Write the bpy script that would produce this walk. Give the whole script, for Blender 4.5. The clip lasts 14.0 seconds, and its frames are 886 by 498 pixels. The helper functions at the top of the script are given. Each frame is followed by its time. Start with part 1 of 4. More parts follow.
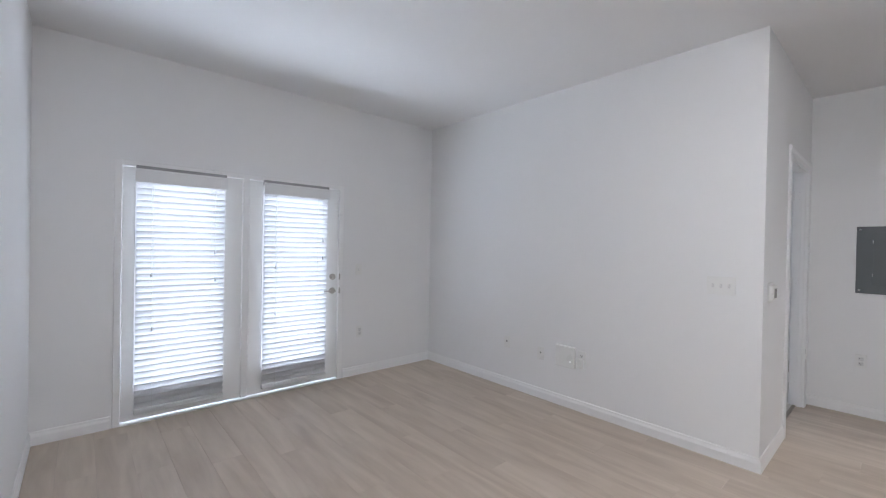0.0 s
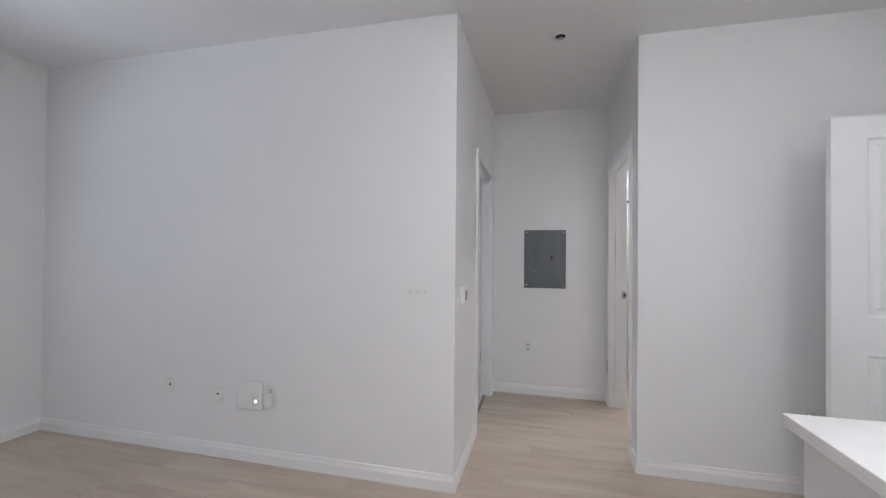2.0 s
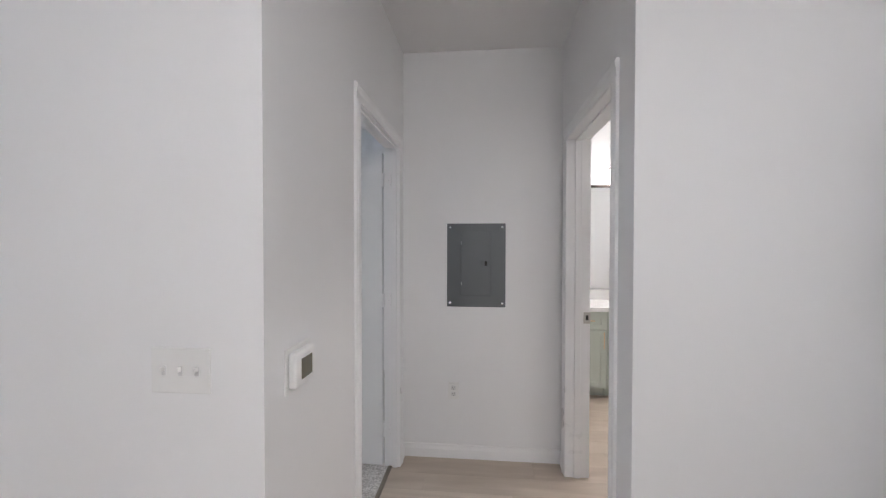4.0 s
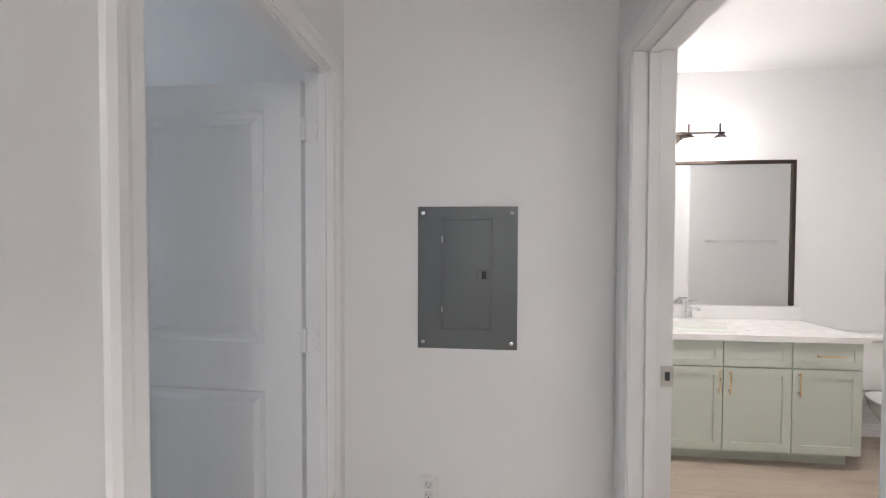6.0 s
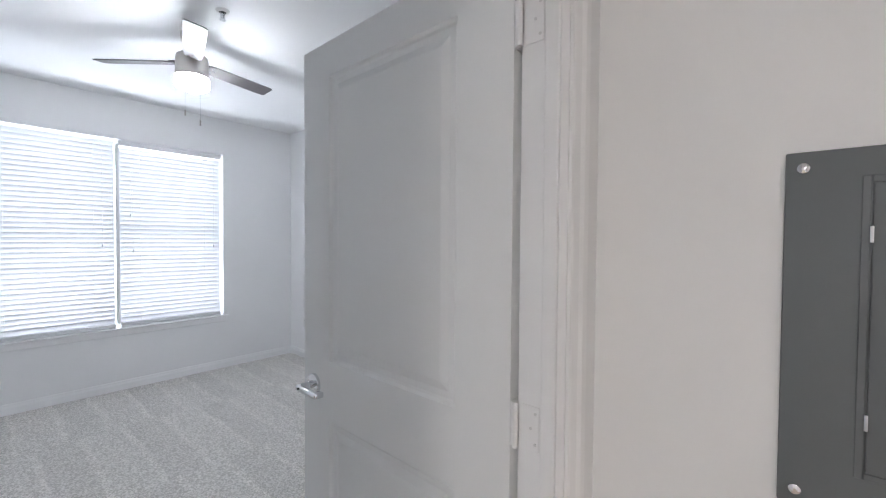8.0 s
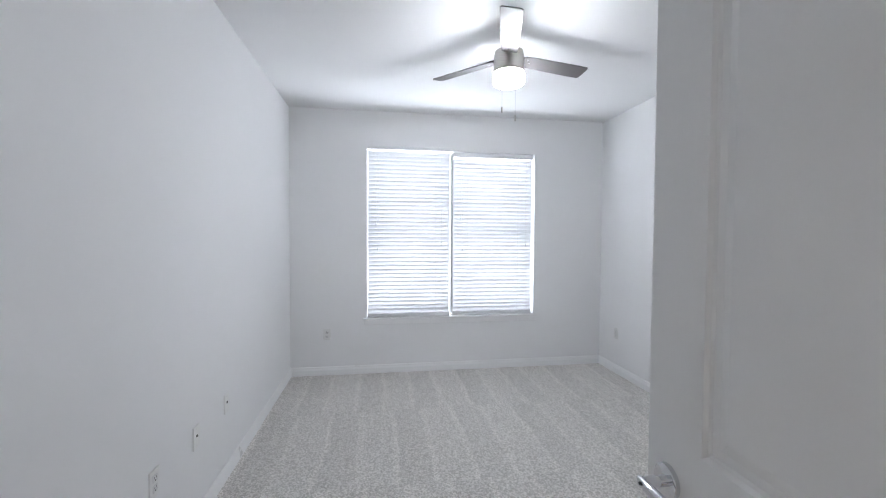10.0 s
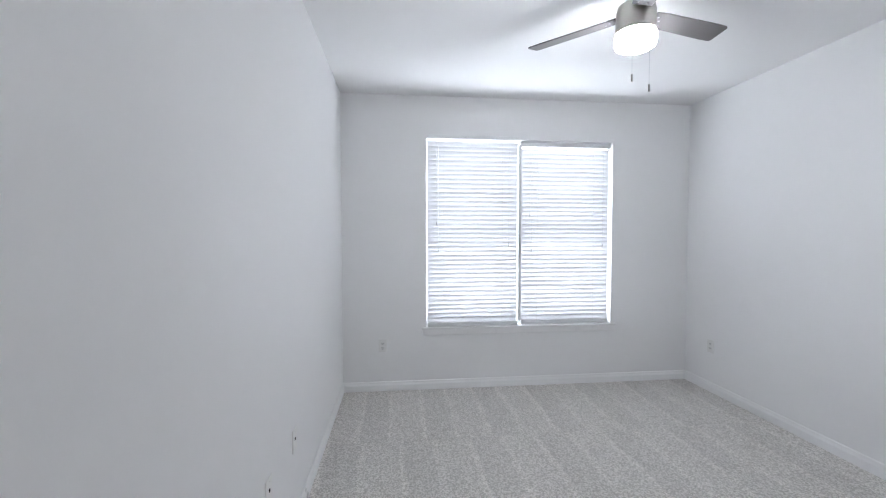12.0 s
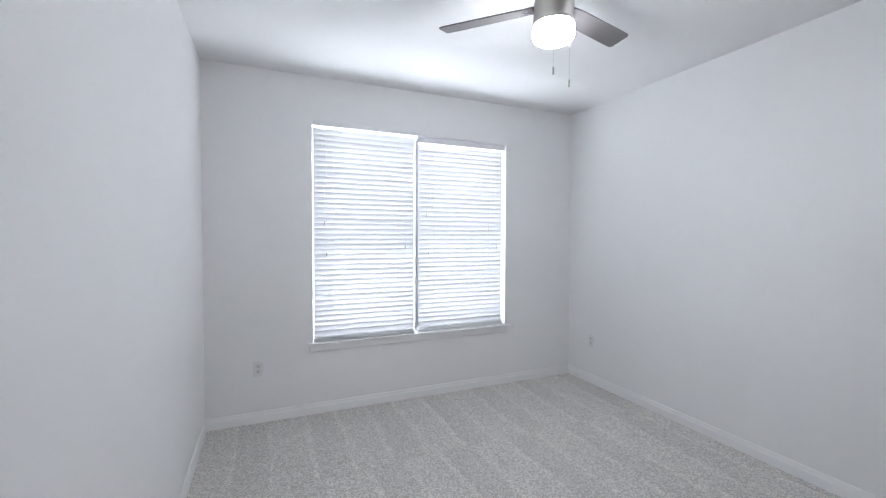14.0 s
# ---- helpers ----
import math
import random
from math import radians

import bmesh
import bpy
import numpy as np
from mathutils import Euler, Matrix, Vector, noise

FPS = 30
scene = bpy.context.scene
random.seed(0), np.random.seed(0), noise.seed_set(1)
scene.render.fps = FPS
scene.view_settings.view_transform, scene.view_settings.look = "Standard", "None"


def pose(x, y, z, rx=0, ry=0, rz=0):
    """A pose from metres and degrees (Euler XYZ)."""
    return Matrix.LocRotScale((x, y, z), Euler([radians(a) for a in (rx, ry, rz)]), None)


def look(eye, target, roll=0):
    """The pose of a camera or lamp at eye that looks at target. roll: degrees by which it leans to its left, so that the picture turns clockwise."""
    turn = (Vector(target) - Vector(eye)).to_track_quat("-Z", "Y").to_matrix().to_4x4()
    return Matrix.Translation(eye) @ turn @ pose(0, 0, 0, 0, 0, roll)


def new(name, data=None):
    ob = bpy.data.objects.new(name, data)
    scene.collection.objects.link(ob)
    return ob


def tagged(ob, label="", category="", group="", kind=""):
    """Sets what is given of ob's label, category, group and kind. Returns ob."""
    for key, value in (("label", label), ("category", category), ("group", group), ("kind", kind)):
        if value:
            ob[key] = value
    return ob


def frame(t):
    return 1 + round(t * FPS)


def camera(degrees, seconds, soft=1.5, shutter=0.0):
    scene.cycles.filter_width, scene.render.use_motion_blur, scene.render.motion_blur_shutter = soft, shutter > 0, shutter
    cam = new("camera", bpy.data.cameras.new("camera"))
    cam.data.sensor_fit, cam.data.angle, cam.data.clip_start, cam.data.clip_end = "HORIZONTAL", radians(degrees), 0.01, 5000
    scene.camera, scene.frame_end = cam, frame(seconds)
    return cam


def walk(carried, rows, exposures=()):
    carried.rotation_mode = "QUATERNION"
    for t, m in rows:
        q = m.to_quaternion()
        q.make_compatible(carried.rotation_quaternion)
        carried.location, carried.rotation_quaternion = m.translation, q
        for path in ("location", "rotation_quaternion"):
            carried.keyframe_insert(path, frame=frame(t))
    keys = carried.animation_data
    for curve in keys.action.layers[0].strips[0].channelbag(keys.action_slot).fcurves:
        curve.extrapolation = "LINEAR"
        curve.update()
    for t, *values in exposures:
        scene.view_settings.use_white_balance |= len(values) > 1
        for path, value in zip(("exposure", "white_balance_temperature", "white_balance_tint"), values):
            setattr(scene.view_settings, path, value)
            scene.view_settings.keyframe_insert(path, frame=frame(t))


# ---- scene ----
cam = camera(94.6, 14.0, soft=1.2)
PATH = [
    (0, (0.587, -3.174, 1.378), (-0.908, -1.846, 1.362), 1.1),
    (0.5, (0.539, -3.058, 1.38), (-0.753, -1.532, 1.369), 0.9),
    (1, (0.525, -2.838, 1.391), (-0.5, -1.12, 1.387), 0.8),
    (1.5, (0.504, -2.584, 1.395), (-0.23, -0.724, 1.396), 0.6),
    (2, (0.517, -2.314, 1.371), (0.034, -0.373, 1.393), 0.5),
    (2.5, (0.513, -2.001, 1.394), (0.19, -0.027, 1.4), 0.3),
    (4.8, (0.605, -0.495, 1.513), (0.41, 1.495, 1.446), -0.0),
    (5, (0.611, -0.384, 1.517), (0.406, 1.604, 1.442), 0.0),
    (5.5, (0.641, -0.086, 1.479), (0.405, 1.899, 1.43), 0.2),
    (6, (0.574, 0.174, 1.477), (0.386, 2.165, 1.431), 0.2),
    (6.5, (0.539, 0.424, 1.474), (0.22, 2.398, 1.425), 0.2),
    (7, (0.504, 0.636, 1.474), (-0.084, 2.547, 1.423), 0.3),
    (7.5, (0.451, 0.807, 1.469), (-0.508, 2.561, 1.422), 0.3),
    (8, (0.331, 0.928, 1.467), (-0.968, 2.449, 1.417), 0.4),
    (8.5, (0.22, 1.029, 1.472), (-1.362, 2.251, 1.417), 0.3),
    (9, (0.145, 1.106, 1.464), (-1.652, 1.983, 1.405), 0.2),
    (9.2, (0.106, 1.11, 1.461), (-1.751, 1.85, 1.403), 0.3),
    (11.3, (-0.535, 0.925, 1.494), (-2.533, 0.96, 1.416), -0.2),
    (11.5, (-0.579, 0.865, 1.49), (-2.576, 0.924, 1.413), -0.1),
    (12, (-0.652, 0.705, 1.481), (-2.639, 0.92, 1.41), -0.0),
    (12.5, (-0.712, 0.618, 1.476), (-2.681, 0.964, 1.411), -0.1),
    (13, (-0.806, 0.618, 1.476), (-2.742, 1.113, 1.407), 0.0),
    (13.5, (-0.915, 0.628, 1.486), (-2.807, 1.272, 1.413), 0.0),
    (14, (-1.01, 0.62, 1.481), (-2.845, 1.412, 1.418), 0.2),
]
EXPOSURES = [(0.0, 0.40, 5750, 9), (2.5, 0.34, 5850, 10), (4.8, 0.52, 6000, 10), (6.5, 0.68, 6080, 10), (8.5, 0.80, 6150, 10), (11.5, 0.75, 6250, 10), (14.0, 0.73, 6250, 10)]
walk(cam, [(t, look(eye, goal, roll)) for t, eye, goal, roll in PATH], EXPOSURES)

# ---- world and light ----
world = bpy.data.worlds.new("world")
scene.world = world
world.use_nodes = True
wn = world.node_tree.nodes
sky = wn.new("ShaderNodeTexSky")
sky.sky_type, sky.sun_disc = "NISHITA", False
sky.sun_elevation, sky.sun_rotation = radians(50), radians(-90)
world.node_tree.links.new(sky.outputs[0], wn["Background"].inputs["Color"])
wn["Background"].inputs["Strength"].default_value = 0.1

sun = new("sun", bpy.data.lights.new("sun", "SUN"))
sun.data.energy, sun.data.angle, sun.data.color = 1.0, radians(12), (1.0, 0.97, 0.93)
sun.matrix_world = look((-12, 0, 14), (0, 0, 0))


def window_light(name, x, y0, y1, z0, z1, watts):
    """Sky light standing just outside an opening in a wall that faces -x."""
    lamp = bpy.data.lights.new(name, "AREA")
    lamp.shape, lamp.size, lamp.size_y = "RECTANGLE", z1 - z0, y1 - y0
    lamp.energy, lamp.color = watts, (0.90, 0.935, 1.0)
    ob = new(name, lamp)
    ob.matrix_world = look((x, (y0 + y1) / 2, (z0 + z1) / 2), (x + 1, (y0 + y1) / 2, (z0 + z1) / 2)) @ pose(0, 0, 0, 0, 0, 90)
    return ob


# strength of the fill light added in the bathroom
BATH_FILL = 70.0
BEDROOM_SKY, PATIO_SKY, FAN_GLOW, VANITY_GLOW, KITCHEN_GLOW = 128.0, 138.0, 80.0, 12.0, 74.0
window_light("bedroom_window_light", -4.86, 0.7, 3.1, 0.4, 2.6, BEDROOM_SKY)
window_light("patio_light", -3.62, -3.2, -0.95, 0.0, 2.2, PATIO_SKY)


# ---- materials ----
def mat(name, color, rough=0.5, metal=0.0, vary=0.04, scale=3.0, fine=120.0, bump=0.0, emit=0.0, sheen=0.0):
    """A plain surface with broad stains, fine grain and relief, at real-world size."""
    m = bpy.data.materials.new(name)
    m.use_nodes = True
    n, ln = m.node_tree.nodes, m.node_tree.links
    b = n["Principled BSDF"]
    geo = n.new("ShaderNodeNewGeometry")
    big, small = n.new("ShaderNodeTexNoise"), n.new("ShaderNodeTexNoise")
    big.inputs["Scale"].default_value, small.inputs["Scale"].default_value = scale, fine
    big.inputs["Detail"].default_value, small.inputs["Detail"].default_value = 4, 2
    ln.new(geo.outputs["Position"], big.inputs["Vector"])
    ln.new(geo.outputs["Position"], small.inputs["Vector"])
    add = n.new("ShaderNodeMath")
    add.operation = "MULTIPLY_ADD"
    add.inputs[1].default_value = 0.35
    ln.new(small.outputs[0], add.inputs[0])
    ln.new(big.outputs[0], add.inputs[2])
    ramp = n.new("ShaderNodeMapRange")
    ramp.inputs["From Min"].default_value, ramp.inputs["From Max"].default_value = 0.35, 1.0
    ramp.inputs["To Min"].default_value, ramp.inputs["To Max"].default_value = 1 - vary, 1 + vary
    ln.new(add.outputs[0], ramp.inputs["Value"])
    mul = n.new("ShaderNodeVectorMath")
    mul.operation = "SCALE"
    mul.inputs[0].default_value = color
    ln.new(ramp.outputs[0], mul.inputs["Scale"])
    ln.new(mul.outputs[0], b.inputs["Base Color"])
    rr = n.new("ShaderNodeMapRange")
    rr.inputs["From Min"].default_value, rr.inputs["From Max"].default_value = 0.3, 0.7
    rr.inputs["To Min"].default_value, rr.inputs["To Max"].default_value = max(rough - 0.05, 0.02), min(rough + 0.05, 1)
    ln.new(big.outputs[0], rr.inputs["Value"])
    ln.new(rr.outputs[0], b.inputs["Roughness"])
    b.inputs["Metallic"].default_value = metal
    b.inputs["Sheen Weight"].default_value = sheen
    if bump:
        bp = n.new("ShaderNodeBump")
        bp.inputs["Strength"].default_value, bp.inputs["Distance"].default_value = bump, 0.002
        ln.new(small.outputs[0], bp.inputs["Height"])
        ln.new(bp.outputs[0], b.inputs["Normal"])
    if emit:
        b.inputs["Emission Color"].default_value = (*color, 1)
        b.inputs["Emission Strength"].default_value = emit
    return m


WALL = mat("wall_paint", (0.85, 0.852, 0.858), 0.55, vary=0.012, scale=1.2, fine=260, bump=0.06)
CEIL = mat("ceiling_paint", (0.865, 0.865, 0.87), 0.8, vary=0.012, scale=1.0, fine=220, bump=0.08)
TRIM = mat("trim_paint", (0.88, 0.88, 0.885), 0.32, vary=0.015, scale=4, fine=180, bump=0.03)
DOOR = mat("door_paint", (0.85, 0.855, 0.855), 0.36, vary=0.015, scale=3, fine=200, bump=0.05)
PLASTIC = mat("white_plastic", (0.83, 0.83, 0.82), 0.3, vary=0.01)
RECEPT = mat("ivory_plastic", (0.72, 0.72, 0.72), 0.35, vary=0.01)
DARK = mat("dark_slot", (0.02, 0.02, 0.02), 0.6)
SCREEN = mat("lcd_screen", (0.16, 0.145, 0.10), 0.15, vary=0.03)
STEELGREY = mat("grey_enamel", (0.155, 0.168, 0.178), 0.5, metal=0.1, vary=0.05, scale=5, fine=400, bump=0.05)
NICKEL = mat("brushed_nickel", (0.52, 0.50, 0.47), 0.3, metal=1.0, vary=0.05, fine=300)
CHROME = mat("chrome", (0.75, 0.76, 0.78), 0.12, metal=1.0, vary=0.02)
BRASS = mat("champagne_brass", (0.72, 0.56, 0.36), 0.3, metal=1.0, vary=0.04)
BRONZE = mat("dark_bronze", (0.055, 0.042, 0.034), 0.42, metal=0.6, vary=0.15, scale=20)
BLADE = mat("blade_laminate", (0.12, 0.112, 0.115), 0.46, vary=0.12, scale=10, fine=90)
SAGE = mat("sage_paint", (0.555, 0.60, 0.535), 0.42, vary=0.02, scale=4, bump=0.03)
QUARTZ = mat("white_quartz", (0.82, 0.81, 0.80), 0.2, vary=0.025, scale=14, fine=180)
PORCELAIN = mat("porcelain", (0.83, 0.82, 0.80), 0.1, vary=0.01)
MIRROR = mat("mirror_glass", (0.92, 0.93, 0.93), 0.03, metal=1.0, vary=0.0)
HEADGREY = mat("headrail_steel", (0.34, 0.34, 0.35), 0.45, vary=0.05)
CORD = mat("blind_cord", (0.7, 0.7, 0.68), 0.8)
TASSEL = mat("tassel_plastic", (0.30, 0.30, 0.31), 0.5)
VINYL = mat("window_vinyl", (0.80, 0.81, 0.82), 0.35, vary=0.01)
GLOBE = mat("opal_glass_lit", (0.95, 0.97, 1.0), 0.3, emit=FAN_GLOW)
VGLOBE = mat("opal_globe_lit", (1.0, 0.90, 0.83), 0.3, emit=VANITY_GLOW)
KGLOBE = mat("kitchen_lens_lit", (1.0, 0.93, 0.87), 0.3, emit=KITCHEN_GLOW)
BFILL_LENS = mat("bath_fill_lens_lit", (1.0, 0.90, 0.81), 0.3, emit=BATH_FILL)
LED = mat("status_led", (0.8, 1.0, 0.85), 0.3, emit=6.0)
METALSTRIP = mat("transition_metal", (0.30, 0.26, 0.21), 0.4, metal=0.7, vary=0.1, scale=30)
SUBFLOOR = mat("underlay", (0.20, 0.17, 0.14), 0.9, vary=0.1)


def slat_material():
    m = bpy.data.materials.new("blind_slat_vinyl")
    m.use_nodes = True
    n, ln = m.node_tree.nodes, m.node_tree.links
    b = n["Principled BSDF"]
    b.inputs["Base Color"].default_value, b.inputs["Roughness"].default_value = (0.76, 0.77, 0.78, 1), 0.4
    tr, mix = n.new("ShaderNodeBsdfTranslucent"), n.new("ShaderNodeMixShader")
    info, var = n.new("ShaderNodeObjectInfo"), n.new("ShaderNodeMapRange")
    var.inputs["To Min"].default_value, var.inputs["To Max"].default_value = 0.15, 0.18
    ln.new(info.outputs["Random"], var.inputs["Value"])
    tr.inputs["Color"].default_value = (0.95, 0.94, 0.965, 1)
    ln.new(var.outputs[0], mix.inputs[0])
    ln.new(b.outputs[0], mix.inputs[1])
    ln.new(tr.outputs[0], mix.inputs[2])
    ln.new(mix.outputs[0], n["Material Output"].inputs["Surface"])
    return m


SLAT = slat_material()


def glass_material():
    m = bpy.data.materials.new("window_glass")
    m.use_nodes = True
    b = m.node_tree.nodes["Principled BSDF"]
    b.inputs["Base Color"].default_value = (0.97, 0.99, 0.98, 1)
    b.inputs["Roughness"].default_value, b.inputs["Transmission Weight"].default_value, b.inputs["IOR"].default_value = 0.0, 1.0, 1.45
    return m


GLASS = glass_material()


def plank_material():
    """Pale oak-look vinyl plank: long grain along x, soft cathedral figure, a tone of its own for every board."""
    m = bpy.data.materials.new("oak_plank")
    m.use_nodes = True
    n, ln = m.node_tree.nodes, m.node_tree.links
    b = n["Principled BSDF"]
    geo, info = n.new("ShaderNodeNewGeometry"), n.new("ShaderNodeObjectInfo")
    off = n.new("ShaderNodeVectorMath")
    off.operation = "SCALE"
    off.inputs[0].default_value = (7.0, 13.0, 5.0)
    ln.new(info.outputs["Random"], off.inputs["Scale"])
    add = n.new("ShaderNodeVectorMath")
    ln.new(geo.outputs["Position"], add.inputs[0])
    ln.new(off.outputs[0], add.inputs[1])

    def grain(sx, sy, detail, distort):
        s = n.new("ShaderNodeVectorMath")
        s.operation = "MULTIPLY"
        s.inputs[1].default_value = (sx, sy, 1)
        ln.new(add.outputs[0], s.inputs[0])
        t = n.new("ShaderNodeTexNoise")
        t.inputs["Scale"].default_value, t.inputs["Detail"].default_value, t.inputs["Distortion"].default_value = 1, detail, distort
        ln.new(s.outputs[0], t.inputs["Vector"])
        return t

    broad, fine = grain(1.3, 9, 3, 0.6), grain(6, 170, 3, 0.3)
    ramp = n.new("ShaderNodeValToRGB")
    ramp.color_ramp.elements[0].position, ramp.color_ramp.elements[0].color = 0.28, (0.46, 0.38, 0.305, 1)
    ramp.color_ramp.elements[1].position, ramp.color_ramp.elements[1].color = 0.72, (0.62, 0.535, 0.445, 1)
    mixv = n.new("ShaderNodeMath")
    mixv.operation = "MULTIPLY_ADD"
    mixv.inputs[1].default_value = 0.14
    ln.new(fine.outputs[0], mixv.inputs[0])
    shift = n.new("ShaderNodeMath")
    shift.operation = "MULTIPLY_ADD"
    shift.inputs[1].default_value, shift.inputs[2].default_value = 0.07, -0.105
    ln.new(info.outputs["Random"], shift.inputs[0])
    sm = n.new("ShaderNodeMath")
    ln.new(broad.outputs[0], sm.inputs[0])
    ln.new(shift.outputs[0], sm.inputs[1])
    ln.new(sm.outputs[0], mixv.inputs[2])
    ln.new(mixv.outputs[0], ramp.inputs[0])
    ln.new(ramp.outputs[0], b.inputs["Base Color"])
    b.inputs["Roughness"].default_value = 0.46
    bp = n.new("ShaderNodeBump")
    bp.inputs["Strength"].default_value, bp.inputs["Distance"].default_value = 0.12, 0.001
    ln.new(fine.outputs[0], bp.inputs["Height"])
    ln.new(bp.outputs[0], b.inputs["Normal"])
    return m


PLANK = plank_material()


def carpet_material():
    """Light grey cut-pile carpet: flecked tufts and the nap left by a vacuum cleaner in strips across the room."""
    m = bpy.data.materials.new("carpet_pile")
    m.use_nodes = True
    n, ln = m.node_tree.nodes, m.node_tree.links
    b = n["Principled BSDF"]
    geo = n.new("ShaderNodeNewGeometry")
    wob = n.new("ShaderNodeTexNoise")
    wob.inputs["Scale"].default_value = 2.2
    ln.new(geo.outputs["Position"], wob.inputs["Vector"])
    wadd = n.new("ShaderNodeVectorMath")
    wadd.operation = "MULTIPLY_ADD"
    wadd.inputs[1].default_value = (0.09, 0.09, 0)
    ln.new(wob.outputs["Color"], wadd.inputs[0])
    ln.new(geo.outputs["Position"], wadd.inputs[2])
    sep = n.new("ShaderNodeSeparateXYZ")
    ln.new(wadd.outputs[0], sep.inputs[0])

    def calc(op, a, b=None, c=None):
        q = n.new("ShaderNodeMath")
        q.operation = op
        for i, v in enumerate((a, b, c)):
            if v is None:
                continue
            if isinstance(v, (int, float)):
                q.inputs[i].default_value = v
            else:
                ln.new(v, q.inputs[i])
        return q.outputs[0]

    block = calc("FLOOR", calc("DIVIDE", calc("ADD", sep.outputs["X"], 3.50), 1.05))
    stripe = calc("FRACT", calc("MULTIPLY_ADD", block, 0.37, calc("DIVIDE", sep.outputs["Y"], 0.50)))
    strokes = n.new("ShaderNodeValToRGB")
    strokes.color_ramp.elements[0].position, strokes.color_ramp.elements[0].color = 0.0, (0.95, 0.95, 0.95, 1)
    strokes.color_ramp.elements[1].position, strokes.color_ramp.elements[1].color = 0.05, (0.62, 0.62, 0.62, 1)
    for at, v in ((0.44, 0.5), (0.48, 0.9), (0.52, 0.95), (0.56, 0.15), (0.94, 0.35), (0.98, 0.95)):
        e = strokes.color_ramp.elements.new(at)
        e.color = (v, v, v, 1)
    ln.new(stripe, strokes.inputs[0])
    tuft, fleck = n.new("ShaderNodeTexVoronoi"), n.new("ShaderNodeTexNoise")
    tuft.inputs["Scale"].default_value = 190
    fleck.inputs["Scale"].default_value, fleck.inputs["Detail"].default_value = 105, 5
    ln.new(geo.outputs["Position"], tuft.inputs["Vector"])
    ln.new(geo.outputs["Position"], fleck.inputs["Vector"])
    ramp = n.new("ShaderNodeValToRGB")
    ramp.color_ramp.elements[0].position, ramp.color_ramp.elements[0].color = 0.40, (0.54, 0.51, 0.475, 1)
    ramp.color_ramp.elements[1].position, ramp.color_ramp.elements[1].color = 0.60, (0.90, 0.87, 0.835, 1)
    ln.new(fleck.outputs[0], ramp.inputs[0])
    nap = n.new("ShaderNodeMapRange")
    nap.inputs["To Min"].default_value, nap.inputs["To Max"].default_value = 0.89, 1.07
    ln.new(strokes.outputs["Color"], nap.inputs["Value"])
    mul = n.new("ShaderNodeVectorMath")
    mul.operation = "SCALE"
    ln.new(ramp.outputs[0], mul.inputs[0])
    ln.new(nap.outputs[0], mul.inputs["Scale"])
    ln.new(mul.outputs[0], b.inputs["Base Color"])
    b.inputs["Roughness"].default_value, b.inputs["Sheen Weight"].default_value = 0.95, 0.25
    hsum = n.new("ShaderNodeMath")
    ln.new(tuft.outputs["Distance"], hsum.inputs[0])
    ln.new(fleck.outputs[0], hsum.inputs[1])
    bp = n.new("ShaderNodeBump")
    bp.inputs["Strength"].default_value, bp.inputs["Distance"].default_value = 0.8, 0.008
    ln.new(hsum.outputs[0], bp.inputs["Height"])
    ln.new(bp.outputs[0], b.inputs["Normal"])
    return m


CARPET = carpet_material()


# ---- shape helpers ----
def bm_box(*boxes, bevel=0.0, seg=1):
    """One bmesh of boxes (x0, x1, y0, y1, z0, z1)."""
    bm = bmesh.new()
    for x0, x1, y0, y1, z0, z1 in boxes:
        m = Matrix.Translation(((x0 + x1) / 2, (y0 + y1) / 2, (z0 + z1) / 2)) @ Matrix.Diagonal((abs(x1 - x0), abs(y1 - y0), abs(z1 - z0), 1))
        bmesh.ops.create_cube(bm, size=1, matrix=m)
    if bevel:
        bmesh.ops.bevel(bm, geom=list(bm.edges), offset=bevel, segments=seg, affect="EDGES", profile=0.5)
    return bm


def bm_cyl(centre, r, length, axis="z", n=24, r2=None, bevel=0.0):
    bm = bmesh.new()
    turn = {"z": Matrix.Identity(4), "x": pose(0, 0, 0, 0, 90, 0), "y": pose(0, 0, 0, 90, 0, 0)}[axis]
    bmesh.ops.create_cone(bm, cap_ends=True, segments=n, radius1=r, radius2=r if r2 is None else r2, depth=length, matrix=Matrix.Translation(centre) @ turn)
    if bevel:
        rims = [e for e in bm.edges if any(len(f.verts) > 4 for f in e.link_faces)]
        bmesh.ops.bevel(bm, geom=rims, offset=bevel, segments=3, affect="EDGES", profile=0.5)
    return bm


def bm_lathe(profile, centre, n=32):
    """A turned body: profile of (radius, height) round the upright through centre."""
    bm = bmesh.new()
    rings = []
    for r, h in profile:
        rings.append([bm.verts.new((centre[0] + r * math.cos(2 * math.pi * i / n), centre[1] + r * math.sin(2 * math.pi * i / n), centre[2] + h)) for i in range(n)])
    for a, b in zip(rings, rings[1:]):
        for i in range(n):
            bm.faces.new((a[i], a[(i + 1) % n], b[(i + 1) % n], b[i]))
    bm.faces.new(rings[0][::-1])
    bm.faces.new(rings[-1])
    bmesh.ops.recalc_face_normals(bm, faces=bm.faces)
    return bm


